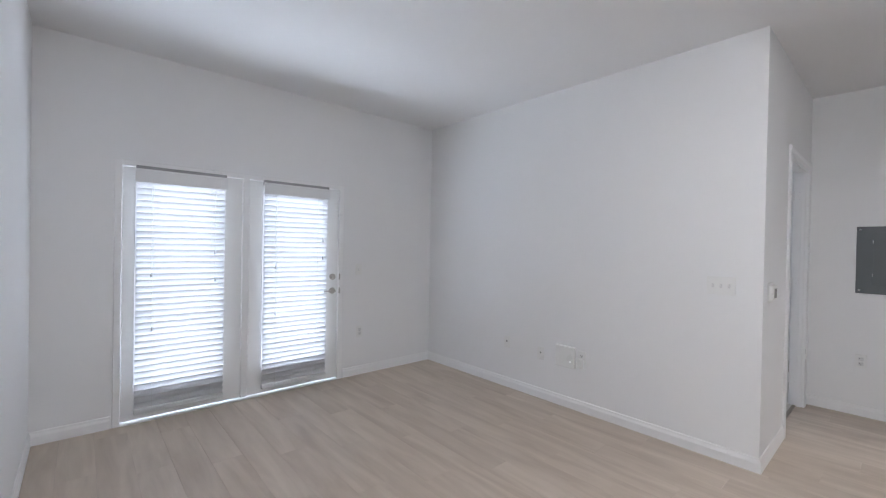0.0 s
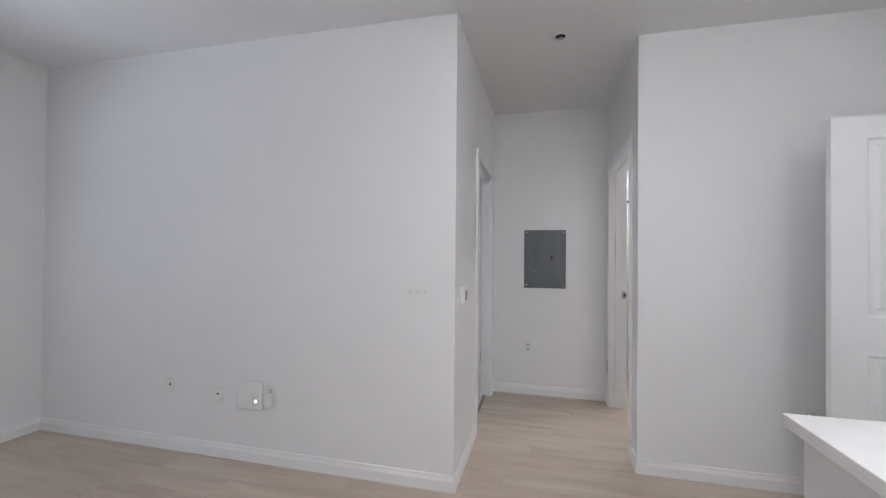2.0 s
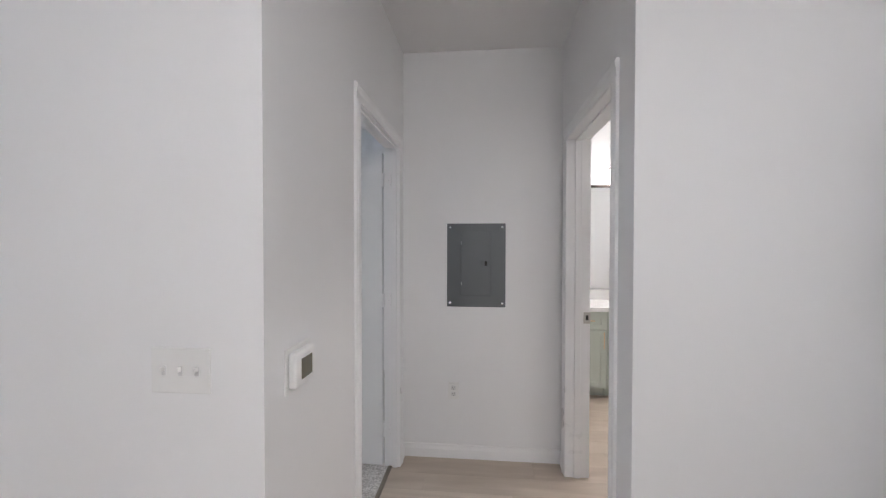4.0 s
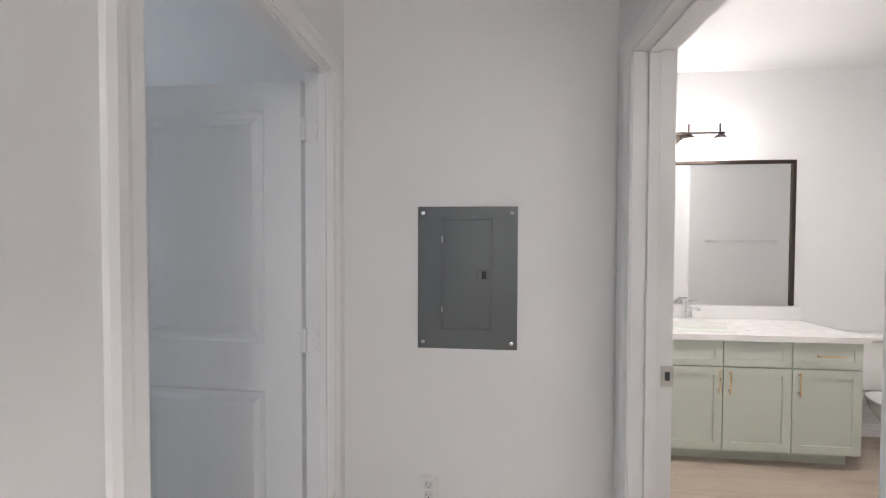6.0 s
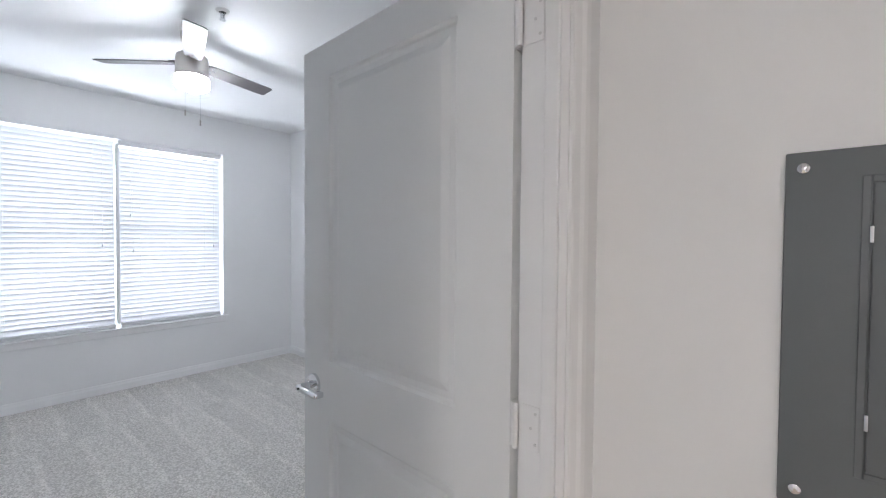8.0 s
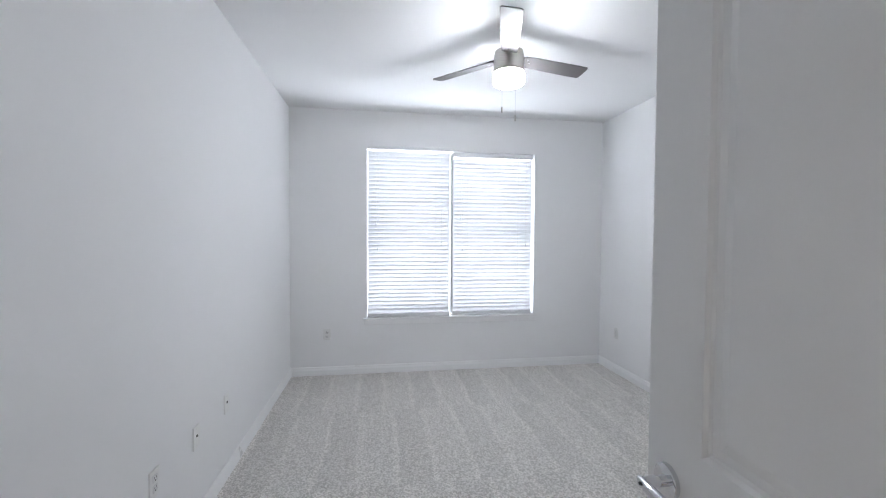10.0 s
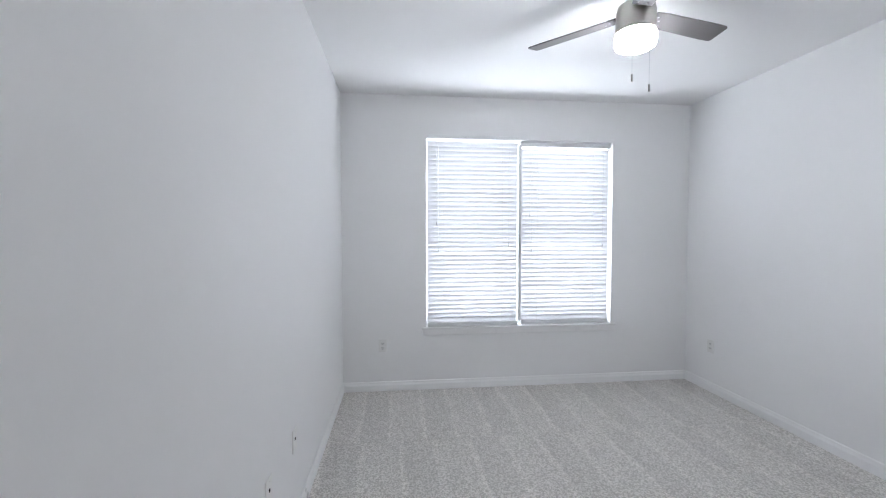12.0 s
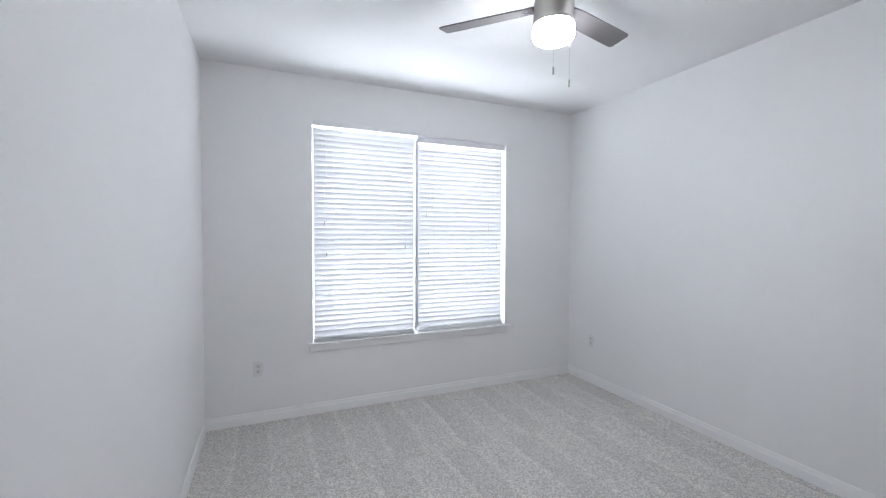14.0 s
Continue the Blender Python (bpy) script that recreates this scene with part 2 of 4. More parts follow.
def bm_extrude(profile, a, b, across, up=(0, 0, 1)):
    """A moulding: profile of (out, up) swept from a to b; across: the way out of the wall."""
    bm = bmesh.new()
    ends = []
    for p in (a, b):
        ends.append([bm.verts.new(Vector(p) + Vector(across) * o + Vector(up) * h) for o, h in profile])
    k = len(profile)
    for i in range(k):
        bm.faces.new((ends[0][i], ends[0][(i + 1) % k], ends[1][(i + 1) % k], ends[1][i]))
    bm.faces.new(ends[0][::-1])
    bm.faces.new(ends[1])
    bmesh.ops.recalc_face_normals(bm, faces=bm.faces)
    return bm


def joined(*bms):
    out = bmesh.new()
    for b in bms:
        me = bpy.data.meshes.new("joining")
        b.to_mesh(me)
        b.free()
        out.from_mesh(me)
        bpy.data.meshes.remove(me)
    return out


ORIGIN = {}


def mesh_of(name, bm, material, smooth=False):
    me = bpy.data.meshes.new(name)
    if smooth:
        for f in bm.faces:
            f.smooth = True
        for e in bm.edges:
            if len(e.link_faces) == 2 and e.calc_face_angle(0) > 0.6:
                e.smooth = False
    bm.to_mesh(me)
    bm.free()
    me.materials.append(material)
    return me


def solid(name, bm, material, label="", category="", kind="structure", smooth=False, group=""):
    return tagged(new(name, mesh_of(name, bm, material, smooth)), label, category, group, kind)


def thing(name, base, label, category, group="", kind=""):
    ob = tagged(new(name), label, category, group, kind)
    ob.location = base
    ORIGIN[ob] = Vector(base)
    return ob


def part(name, bm, material, parent, label="", smooth=False):
    """One mesh under a thing or a part; its shape is given in the world."""
    o = ORIGIN.get(parent, Vector((0, 0, 0)))
    bmesh.ops.translate(bm, verts=bm.verts, vec=-o)
    ob = tagged(new(name, mesh_of(name, bm, material, smooth)), label)
    ob.parent = parent
    ORIGIN[ob] = o
    return ob


def piece(name, me, parent, place):
    """A repeated piece on shared mesh data."""
    ob = new(name, me)
    ob.parent = parent
    ob.location = Vector(place) - ORIGIN.get(parent, Vector((0, 0, 0)))
    return ob


# ---- plan ----
CEILING = 2.775
LX0, LY0 = -3.225, -3.42            # patio wall and far side wall of the living room
HALL_L, HALL_R, END = 0.015, 1.09, 1.80
RY = 0.50                           # wall beside the hall mouth
KX = 2.78                           # entry wall
BX0, BX1, BY0, BY1 = -4.51, -0.070, 0.18, 3.62   # bedroom
DB0, DB1, DH = 0.80, 1.645, 2.10   # bedroom doorway
DT0, DT1, TH = 0.738, 1.64, 2.125              # bathroom doorway
TX0, TX1, TY1 = 1.22, 4.3, 3.53     # bathroom
WY0, WY1, WZ0, WZ1 = 0.965, 2.81, 0.60, 2.385   # bedroom window
FY0, FY1, FZ = -2.99, -1.16, 1.965  # patio doors

solid("wall_living_north", bm_box((BX0 - 0.16, HALL_L, 0.0, BY0, 0, CEILING)), WALL, "plain white painted wall with outlets and switches", "wall")
solid("wall_hall_west", bm_box((BX1, HALL_L, BY0, DB0, 0, CEILING), (BX1, HALL_L, DB0, DB1, DH, CEILING), (BX1, HALL_L, DB1, BY1, 0, CEILING)), WALL, "white hall wall with a bedroom doorway", "wall")
solid("wall_hall_end", bm_box((HALL_L, TX0, END, END + 0.12, 0, CEILING)), WALL, "white hall end wall holding a breaker panel", "wall")
solid("wall_hall_east", bm_box((HALL_R, TX0, RY, DT0, 0, CEILING), (HALL_R, TX0, DT0, DT1, TH, CEILING), (HALL_R, TX0, DT1, END, 0, CEILING)), WALL, "white hall wall with a bathroom doorway", "wall")
solid("wall_entry_north", bm_box((TX0, TX1 + 0.12, RY, RY + 0.12, 0, CEILING)), WALL, "plain white wall behind an open door", "wall")
solid("wall_entry_east", bm_box((KX, KX + 0.12, 0.065, RY, 0, CEILING), (KX, KX + 0.12, -0.84, 0.065, 2.05, CEILING), (KX, KX + 0.12, LY0 - 0.12, -0.84, 0, CEILING)), WALL, "white wall with an entry doorway", "wall")
solid("wall_entry_outer", bm_box((TX1, TX1 + 0.12, -1.5, RY, 0, CEILING), (KX + 0.12, TX1, -1.5, -1.38, 0, CEILING)), WALL, "plain white wall beyond the entry doorway", "wall")
solid("wall_living_south", bm_box((LX0 - 0.16, KX, LY0 - 0.12, LY0, 0, CEILING)), WALL, "plain white painted side wall", "wall")
solid("wall_patio", bm_box((LX0 - 0.16, LX0, LY0, FY0, 0, CEILING), (LX0 - 0.16, LX0, FY0, FY1, FZ, CEILING), (LX0 - 0.16, LX0, FY1, 0, 0, CEILING)), WALL, "white wall around glazed patio doors", "wall")
solid("wall_bedroom_window", bm_box((BX0 - 0.16, BX0, BY0, WY0, 0, CEILING), (BX0 - 0.16, BX0, WY0, WY1, 0, WZ0), (BX0 - 0.16, BX0, WY0, WY1, WZ1, CEILING), (BX0 - 0.16, BX0, WY1, BY1, 0, CEILING)), WALL, "white bedroom wall around a wide window", "wall")
solid("wall_bedroom_north", bm_box((BX0 - 0.16, HALL_L, BY1, BY1 + 0.12, 0, CEILING)), WALL, "plain white bedroom side wall", "wall")
solid("wall_bath_north", bm_box((TX0 - 0.12, TX1 + 0.12, TY1, TY1 + 0.12, 0, CEILING)), WALL, "white bathroom wall behind the vanity", "wall")
solid("wall_bath_west", bm_box((TX0 - 0.12, TX0, END + 0.12, TY1, 0, CEILING)), WALL, "plain white bathroom side wall", "wall")
solid("wall_bath_east", bm_box((TX1, TX1 + 0.12, RY + 0.12, TY1, 0, CEILING)), WALL, "plain white bathroom side wall", "wall")
solid("wall_bath_alcove", bm_box((2.95, TX1, RY + 0.12, 1.90, 0, CEILING)), WALL, "white wall block with a towel bar", "wall")
solid("ceiling", bm_box((-4.8, 4.6, -3.7, 3.8, CEILING, CEILING + 0.15)), CEIL, "smooth matte white ceiling", "ceiling")
solid("floor", bm_box((-3.5, 4.6, -3.7, 0.0, -0.12, -0.006), (-0.045, 4.6, 0.0, 3.8, -0.12, -0.006)), SUBFLOOR, "underlay beneath pale oak planks", "floor")
solid("carpet", bm_box((-4.7, -0.045, 0.0, 3.8, -0.12, 0.004)), CARPET, "light grey cut-pile carpet with vacuum marks", "carpet")
strip = bm_extrude([(-0.012, 0.0), (-0.012, 0.004), (0.0, 0.008), (0.012, 0.006), (0.014, 0.0)], (-0.043, DB0, 0.0), (-0.043, DB1, 0.0), (1, 0, 0))
solid("threshold", strip, METALSTRIP, "thin bronze transition strip between carpet and planks", "threshold")

# baseboards: one stepped profile
BASE = [(0, 0), (0.014, 0), (0.014, 0.058), (0.011, 0.068), (0.009, 0.074), (0.007, 0.088), (0.003, 0.092), (0, 0.092)]


def baseboard(a, b, across):
    solid("baseboard", bm_extrude(BASE, (*a, 0.0), (*b, 0.0), (*across, 0)), TRIM, "white profiled baseboard along the wall", "baseboard")


CW = 0.072   # casing width
for a, b, c in (
    ((LX0, 0), (HALL_L, 0), (0, -1)), ((LX0, LY0), (KX, LY0), (0, 1)),
    ((LX0, LY0), (LX0, FY0 - 0.012), (1, 0)), ((LX0, FY1 + 0.012), (LX0, 0), (1, 0)),
    ((HALL_L, -0.014), (HALL_L, DB0 - CW), (1, 0)), ((HALL_L, DB1 + CW), (HALL_L, END), (1, 0)),
    ((HALL_L, END), (HALL_R, END), (0, -1)), ((HALL_R, DT1 + CW), (HALL_R, END), (-1, 0)),
    ((HALL_R, RY - 0.014), (HALL_R, DT0 - CW), (-1, 0)), ((HALL_R, RY), (KX, RY), (0, -1)),
    ((BX0, BY0), (BX1, BY0), (0, 1)), ((BX0, BY0), (BX0, BY1), (1, 0)), ((BX0, BY1), (BX1, BY1), (0, -1)),
    ((BX1, BY0), (BX1, DB0 - CW), (-1, 0)), ((BX1, DB1 + CW), (BX1, BY1), (-1, 0)),
    ((2.975, TY1), (TX1, TY1), (0, -1)), ((TX1, 1.9), (TX1, TY1), (-1, 0)), ((2.95, 1.9), (TX1, 1.9), (0, 1)),
):
    baseboard(a, b, c)


# door casings and jambs
CASE = [(0, 0), (0.010, 0), (0.012, 0.006), (0.013, 0.03), (0.017, 0.042), (0.018, 0.060), (0.014, 0.068), (0.012, CW), (0, CW)]


def casing(name, x, side, y0, y1, h, label):
    """Casing on a wall face at x; side: the way it stands proud."""
    ob = thing(name, (x, (y0 + y1) / 2, 0), label, "door casing", kind="structure")
    part("casing_side", bm_extrude(CASE, (x, y0, 0.0), (x, y0, h), (side, 0, 0), (0, -1, 0)), TRIM, ob)
    part("casing_side", bm_extrude(CASE, (x, y1, 0.0), (x, y1, h), (side, 0, 0), (0, 1, 0)), TRIM, ob)
    part("casing_head", bm_extrude(CASE, (x, y0 - CW, h), (x, y1 + CW, h), (side, 0, 0), (0, 0, 1)), TRIM, ob)
    return ob


def jamb(name, x0, x1, y0, y1, h, label, stop):
    """The lining of a doorway with its stop."""
    ob = thing(name, ((x0 + x1) / 2, (y0 + y1) / 2, 0), label, "door jamb", kind="structure")
    t = 0.004
    part("jamb_side", bm_box((x0, x1, y0, y0 + t, 0, h)), TRIM, ob)
    part("jamb_side", bm_box((x0, x1, y1 - t, y1, 0, h)), TRIM, ob)
    part("jamb_head", bm_box((x0, x1, y0 + t, y1 - t, h - t, h)), TRIM, ob)
    s0, s1 = stop
    part("door_stop", bm_box((s0, s1, y0 + t, y0 + t + 0.011, 0, h - t), bevel=0.002), TRIM, ob)
    part("door_stop", bm_box((s0, s1, y1 - t - 0.011, y1 - t, 0, h - t), bevel=0.002), TRIM, ob)
    part("door_stop", bm_box((s0, s1, y0 + t + 0.011, y1 - t - 0.011, h - t - 0.011, h - t), bevel=0.002), TRIM, ob)
    return ob


casing("door_casing_bedroom", HALL_L, 1, DB0, DB1, DH, "white moulded casing around the bedroom doorway")
casing("door_casing_bedroom_inner", BX1, -1, DB0, DB1, DH, "white moulded casing inside the bedroom")
casing("door_casing_bath", HALL_R, -1, DT0, DT1, TH, "white moulded casing around the bathroom doorway")
casing("door_casing_bath_inner", TX0, 1, DT0, DT1, TH, "white moulded casing inside the bathroom")
casing("door_casing_entry", KX, -1, -0.84, 0.065, 2.05, "white moulded casing around the entry doorway")
jamb("door_jamb_bedroom", BX1 - 0.004, HALL_L + 0.004, DB0, DB1, DH, "white door lining with stop", (-0.024, 0.004))
bath_jamb = jamb("door_jamb_bath", HALL_R - 0.004, TX0 + 0.004, DT0, DT1, TH, "white door lining with strike plate", (1.135, 1.172))
plate = part("strike_plate", joined(bm_box((1.190, 1.232, DT1 - 0.0065, DT1 - 0.0035, 0.975, 1.045), bevel=0.001)), NICKEL, bath_jamb, "brushed nickel strike plate")
part("latch_hole", bm_box((1.203, 1.219, DT1 - 0.0075, DT1 - 0.0062, 0.995, 1.026)), DARK, plate, "dark latch hole")


# ---- doors ----
def sunk_panel(u0, u1, z0, z1, face, out, steps, make):
    """A moulded panel: nested rims, each (inset, depth below the face)."""
    bm = bmesh.new()
    rings = []
    for inset, depth in steps:
        d = face - out * depth
        rings.append([bm.verts.new(make(u, d, z)) for u, z in ((u0 + inset, z0 + inset), (u1 - inset, z0 + inset), (u1 - inset, z1 - inset), (u0 + inset, z1 - inset))])
    for a, b in zip(rings, rings[1:]):
        for i in range(4):
            bm.faces.new((a[i], a[(i + 1) % 4], b[(i + 1) % 4], b[i]))
    bm.faces.new(rings[-1])
    bmesh.ops.recalc_face_normals(bm, faces=bm.faces)
    want = make(0, out, 0) - make(0, 0, 0)
    if sum((f.normal.dot(want) * f.calc_area() for f in bm.faces)) < 0:
        bmesh.ops.reverse_faces(bm, faces=bm.faces)
    return bm


RIMS = [(0.0, 0.0), (0.006, 0.007), (0.012, 0.010), (0.028, 0.010), (0.046, 0.004), (0.05, 0.003)]


def panel_door(name, x0, x1, y0, y1, top, label, lever_x=None, hinge_x=None):
    """A two-panel leaf that stands open along x, between y0 and y1."""
    ob = thing(name, ((x0 + x1) / 2, (y0 + y1) / 2, 0.012), label, "door")
    st, zs = 0.146, (0.012, 0.26, 0.902, 1.086, top - 0.105, top)
    part("slab", bm_box((x0, x0 + st, y0, y1, zs[0], top), (x1 - st, x1, y0, y1, zs[0], top), (x0 + st, x1 - st, y0, y1, zs[0], zs[1]),
                        (x0 + st, x1 - st, y0, y1, zs[2], zs[3]), (x0 + st, x1 - st, y0, y1, zs[4], top)), DOOR, ob)
    for za, zb in ((zs[1], zs[2]), (zs[3], zs[4])):
        front = sunk_panel(x0 + st, x1 - st, za, zb, y0, -1, RIMS, lambda u, d, z: Vector((u, d, z)))
        back = sunk_panel(x0 + st, x1 - st, za, zb, y1, 1, RIMS, lambda u, d, z: Vector((u, d, z)))
        part("panel", joined(front, back), DOOR, ob, "moulded recessed panel")
    return ob


DY0, DY1 = 1.634, 1.669
bed_door = panel_door("bedroom_door", -0.892, -0.092, DY0, DY1, 2.062, "white two-panel interior door standing wide open")
lever = part("lever_handle", joined(
    bm_cyl((-0.826, DY0 - 0.006, 1.000), 0.033, 0.012, "y", 28, bevel=0.003),
    bm_cyl((-0.826, DY0 - 0.030, 1.000), 0.011, 0.045, "y", 16),
    bm_box((-0.842, -0.734, DY0 - 0.060, DY0 - 0.046, 0.987, 1.007), bevel=0.005, seg=2),
    bm_box((-0.749, -0.726, DY0 - 0.056, DY0 - 0.030, 0.988, 1.005), bevel=0.004, seg=2)), CHROME, bed_door, "satin chrome lever handle", True)
part("keyhole", bm_cyl((-0.826, DY0 - 0.061, 0.998), 0.0035, 0.002, "y", 12), DARK, lever)
part("lever_handle", joined(
    bm_cyl((-0.826, DY1 + 0.006, 1.000), 0.033, 0.012, "y", 28, bevel=0.003),
    bm_cyl((-0.826, DY1 + 0.030, 1.000), 0.011, 0.045, "y", 16),
    bm_box((-0.842, -0.734, DY1 + 0.046, DY1 + 0.060, 0.987, 1.007), bevel=0.005, seg=2)), CHROME, bed_door, "satin chrome lever handle", True)
for z in (0.25, 1.10, 1.885):
    h = part("hinge", joined(bm_cyl((-0.078, DY0 - 0.003, z), 0.006, 0.09, "z", 12), bm_box((-0.089, -0.078, DY0 - 0.003, DY0 + 0.004, z - 0.044, z + 0.044)), bm_box((-0.074, -0.030, DB1 - 0.0065, DB1 - 0.0042, z - 0.044, z + 0.044), bevel=0.001),
                             bm_box((-0.0915, -0.0885, DY0 + 0.003, DY1 - 0.003, z - 0.044, z + 0.044))), TRIM, bed_door, "paint-covered butt hinge")
    for dx, dz in ((-0.038, 0.03), (-0.038, -0.03), (-0.048, 0.0)):
        part("screw", bm_cyl((dx, DB1 - 0.0070, z + dz), 0.003, 0.001, "y", 8), RECEPT, h)
swing = Matrix.Translation((-0.092, DY0, 0)) @ pose(0, 0, 0, 0, 0, -1.6) @ Matrix.Translation((0.092, -DY0, 0))
bed_door.matrix_basis = swing @ Matrix.Translation(bed_door.location)
entry_door = panel_door("entry_door", 1.862, 2.765, 0.06, 0.098, 2.045, "white panelled entry door standing open beside the wall")
for z in (0.25, 1.1, 1.85):
    part("hinge", bm_cyl((2.77, 0.056, z), 0.006, 0.09, "z", 12), NICKEL, entry_door, "brushed nickel hinge")


# ---- blinds ----
def slat_mesh(length, tilt):
    """A crowned slat along y, tilted so that its room edge hangs down."""
    bm = bmesh.new()
    w, th, crown, k = 0.060, 0.003, 0.0045, 4
    rows = []
    for i in range(k + 1):
        u = -w / 2 + w * i / k
        c = crown * (1 - (2 * i / k - 1) ** 2)
        rows.append((u, c))
    section = [(u, c + th / 2) for u, c in rows] + [(u, c - th / 2) for u, c in reversed(rows)]
    turn = Matrix.Rotation(tilt, 3, "Y")
    ends = [[bm.verts.new(turn @ Vector((u, 0, c)) + Vector((0, y, 0))) for u, c in section] for y in (-length / 2, length / 2)]
    m = len(section)
    for i in range(m):
        bm.faces.new((ends[0][i], ends[0][(i + 1) % m], ends[1][(i + 1) % m], ends[1][i]))
    bm.faces.new(ends[0][::-1])
    bm.faces.new(ends[1])
    bmesh.ops.recalc_face_normals(bm, faces=bm.faces)
    return mesh_of("slat", bm, SLAT)


def blind(label, x, y0, y1, z0, z1, valance, tassels, tilt=-67, pitch=0.0425, head=0.045, head_paint=None, drop=-0.004):
    """A venetian blind in the plane x; tassels: rows of (share of width, height)."""
    ob = thing("venetian_blind", (x, (y0 + y1) / 2, z0), label, "blind", "window blinds")
    part("headrail", bm_box((x - 0.022, x + 0.022, y0, y1, z1 - head, z1), bevel=0.002), head_paint or VINYL, ob)
    if valance:
        part("valance", bm_extrude([(0, -valance), (0.007, -valance), (0.009, -valance + 0.01), (0.007, -0.012), (0.012, -0.004), (0.012, 0.0), (0, 0.0)],
                                   (x + 0.026, y0 - 0.006, z1 - drop), (x + 0.026, y1 + 0.006, z1 - drop), (1, 0, 0)), VINYL, ob, "moulded white valance")
    me = slat_mesh(y1 - y0 - 0.008, radians(tilt))
    z, rnd = z0 + 0.064, random.Random(int(abs(y0) * 1000))
    while z < z1 - head - 0.012 - (0.03 if valance > 0.06 else 0):
        s = piece("slat", me, ob, (x, (y0 + y1) / 2 + rnd.uniform(-0.0015, 0.0015), z))
        s.rotation_euler = (rnd.uniform(-0.0015, 0.0015), rnd.uniform(-0.018, 0.018), 0)
        z += pitch
    part("bottom_rail", bm_box((x - 0.025, x + 0.025, y0 + 0.003, y1 - 0.003, z0, z0 + 0.018), bevel=0.004, seg=2), VINYL, ob)
    for k in range(3):
        part("stacked_slat", bm_box((x - 0.027, x + 0.027, y0 + 0.004, y1 - 0.004, z0 + 0.0195 + 0.0065 * k, z0 + 0.0235 + 0.0065 * k), bevel=0.001), VINYL, ob)
    for f in (0.18, 0.82):
        y = y0 + (y1 - y0) * f
        part("ladder_cord", joined(bm_box((x + 0.0225, x + 0.0238, y - 0.001, y + 0.001, z0 + 0.018, z1 - 0.04)), bm_box((x - 0.0238, x - 0.0225, y - 0.001, y + 0.001, z0 + 0.018, z1 - 0.04))), CORD, ob)
    for f, z in tassels:
        y = y0 + (y1 - y0) * f
        cord = part("pull_cord", bm_cyl((x + 0.031, y, (z + z1 - 0.03) / 2), 0.0009, z1 - 0.03 - z, "z", 6), CORD, ob)
        part("tassel", bm_cyl((x + 0.031, y, z - 0.014), 0.0055, 0.028, "z", 10, r2=0.003), TASSEL, cord, "small grey cord tassel")
    return ob


# ---- bedroom window ----
win = thing("window_1", (BX0 - 0.08, (WY0 + WY1) / 2, WZ0), "white vinyl double window behind lowered blinds", "window", kind="structure")
wx0, wx1, WM = BX0 - 0.15, BX0 - 0.085, 1.868
part("window_frame", bm_box((wx0, wx1, WY0, WY0 + 0.045, WZ0, WZ1), (wx0, wx1, WY1 - 0.045, WY1, WZ0, WZ1), (wx0, wx1, WY0 + 0.045, WY1 - 0.045, WZ0, WZ0 + 0.045),
                            (wx0, wx1, WY0 + 0.045, WY1 - 0.045, WZ1 - 0.045, WZ1)), VINYL, win)
part("mullion", bm_box((wx0, BX0 + 0.010, WM - 0.016, WM + 0.016, WZ0 + 0.045, WZ1 - 0.045), bevel=0.003), VINYL, win)
for ya, yb in ((WY0 + 0.045, WM - 0.025), (WM + 0.025, WY1 - 0.045)):
    part("sash_rail", bm_box((wx0 + 0.01, wx1 - 0.004, ya, yb, 1.505, 1.562), bevel=0.003), VINYL, win, "horizontal meeting rail")
    for za, zb in ((WZ0 + 0.045, 1.505), (1.562, WZ1 - 0.045)):
        p = part("pane", bm_box((wx0 + 0.03, wx0 + 0.036, ya, yb, za, zb)), GLASS, win, "clear glass pane")
        p.visible_shadow = False
part("window_sill", joined(bm_box((BX0 - 0.085, BX0 + 0.032, WY0 - 0.045, WY1 + 0.045, WZ0 - 0.022, WZ0 - 0.002), bevel=0.005, seg=2),
                           bm_box((BX0 + 0.001, BX0 + 0.016, WY0 - 0.03, WY1 + 0.03, WZ0 - 0.075, WZ0 - 0.024), bevel=0.003)), TRIM, win, "white painted sill with apron")
blind("white two-inch slat blind lowered and nearly closed", BX0 - 0.005, WY0 + 0.006, WM - 0.018, WZ0 + 0.004, 2.414, 0, ((0.10, 1.60), (0.12, 1.342), (0.89, 1.40)), head=0.036)
blind("white two-inch slat blind lowered inside the window recess", BX0 - 0.035, WM + 0.018, WY1 - 0.026, WZ0 + 0.004, 2.372, 0.05, ((0.095, 1.688), (0.115, 1.343), (0.92, 1.39)))

# ---- patio doors ----
pd = thing("patio_doors", (LX0 - 0.05, (FY0 + FY1) / 2, 0), "white glazed double patio doors with blinds, closed", "door", kind="structure")
px0, px1 = LX0 - 0.12, LX0 + 0.012
FM = -2.092
part("door_frame", bm_box((px0, px1, FY0, FY0 + 0.045, 0, FZ), (px0, px1, FY1 - 0.05, FY1, 0, FZ), (px0, px1, FY0 + 0.045, FY1 - 0.05, FZ - 0.04, FZ), bevel=0.003), TRIM, pd)
part("threshold_sill", bm_box((px0, px1 + 0.01, FY0 + 0.045, FY1 - 0.05, 0, 0.016), bevel=0.004), TRIM, pd, "low white threshold")
part("centre_post", bm_box((px0, px1 - 0.006, FM - 0.028, FM + 0.028, 0.02, FZ - 0.04), bevel=0.004), TRIM, pd)
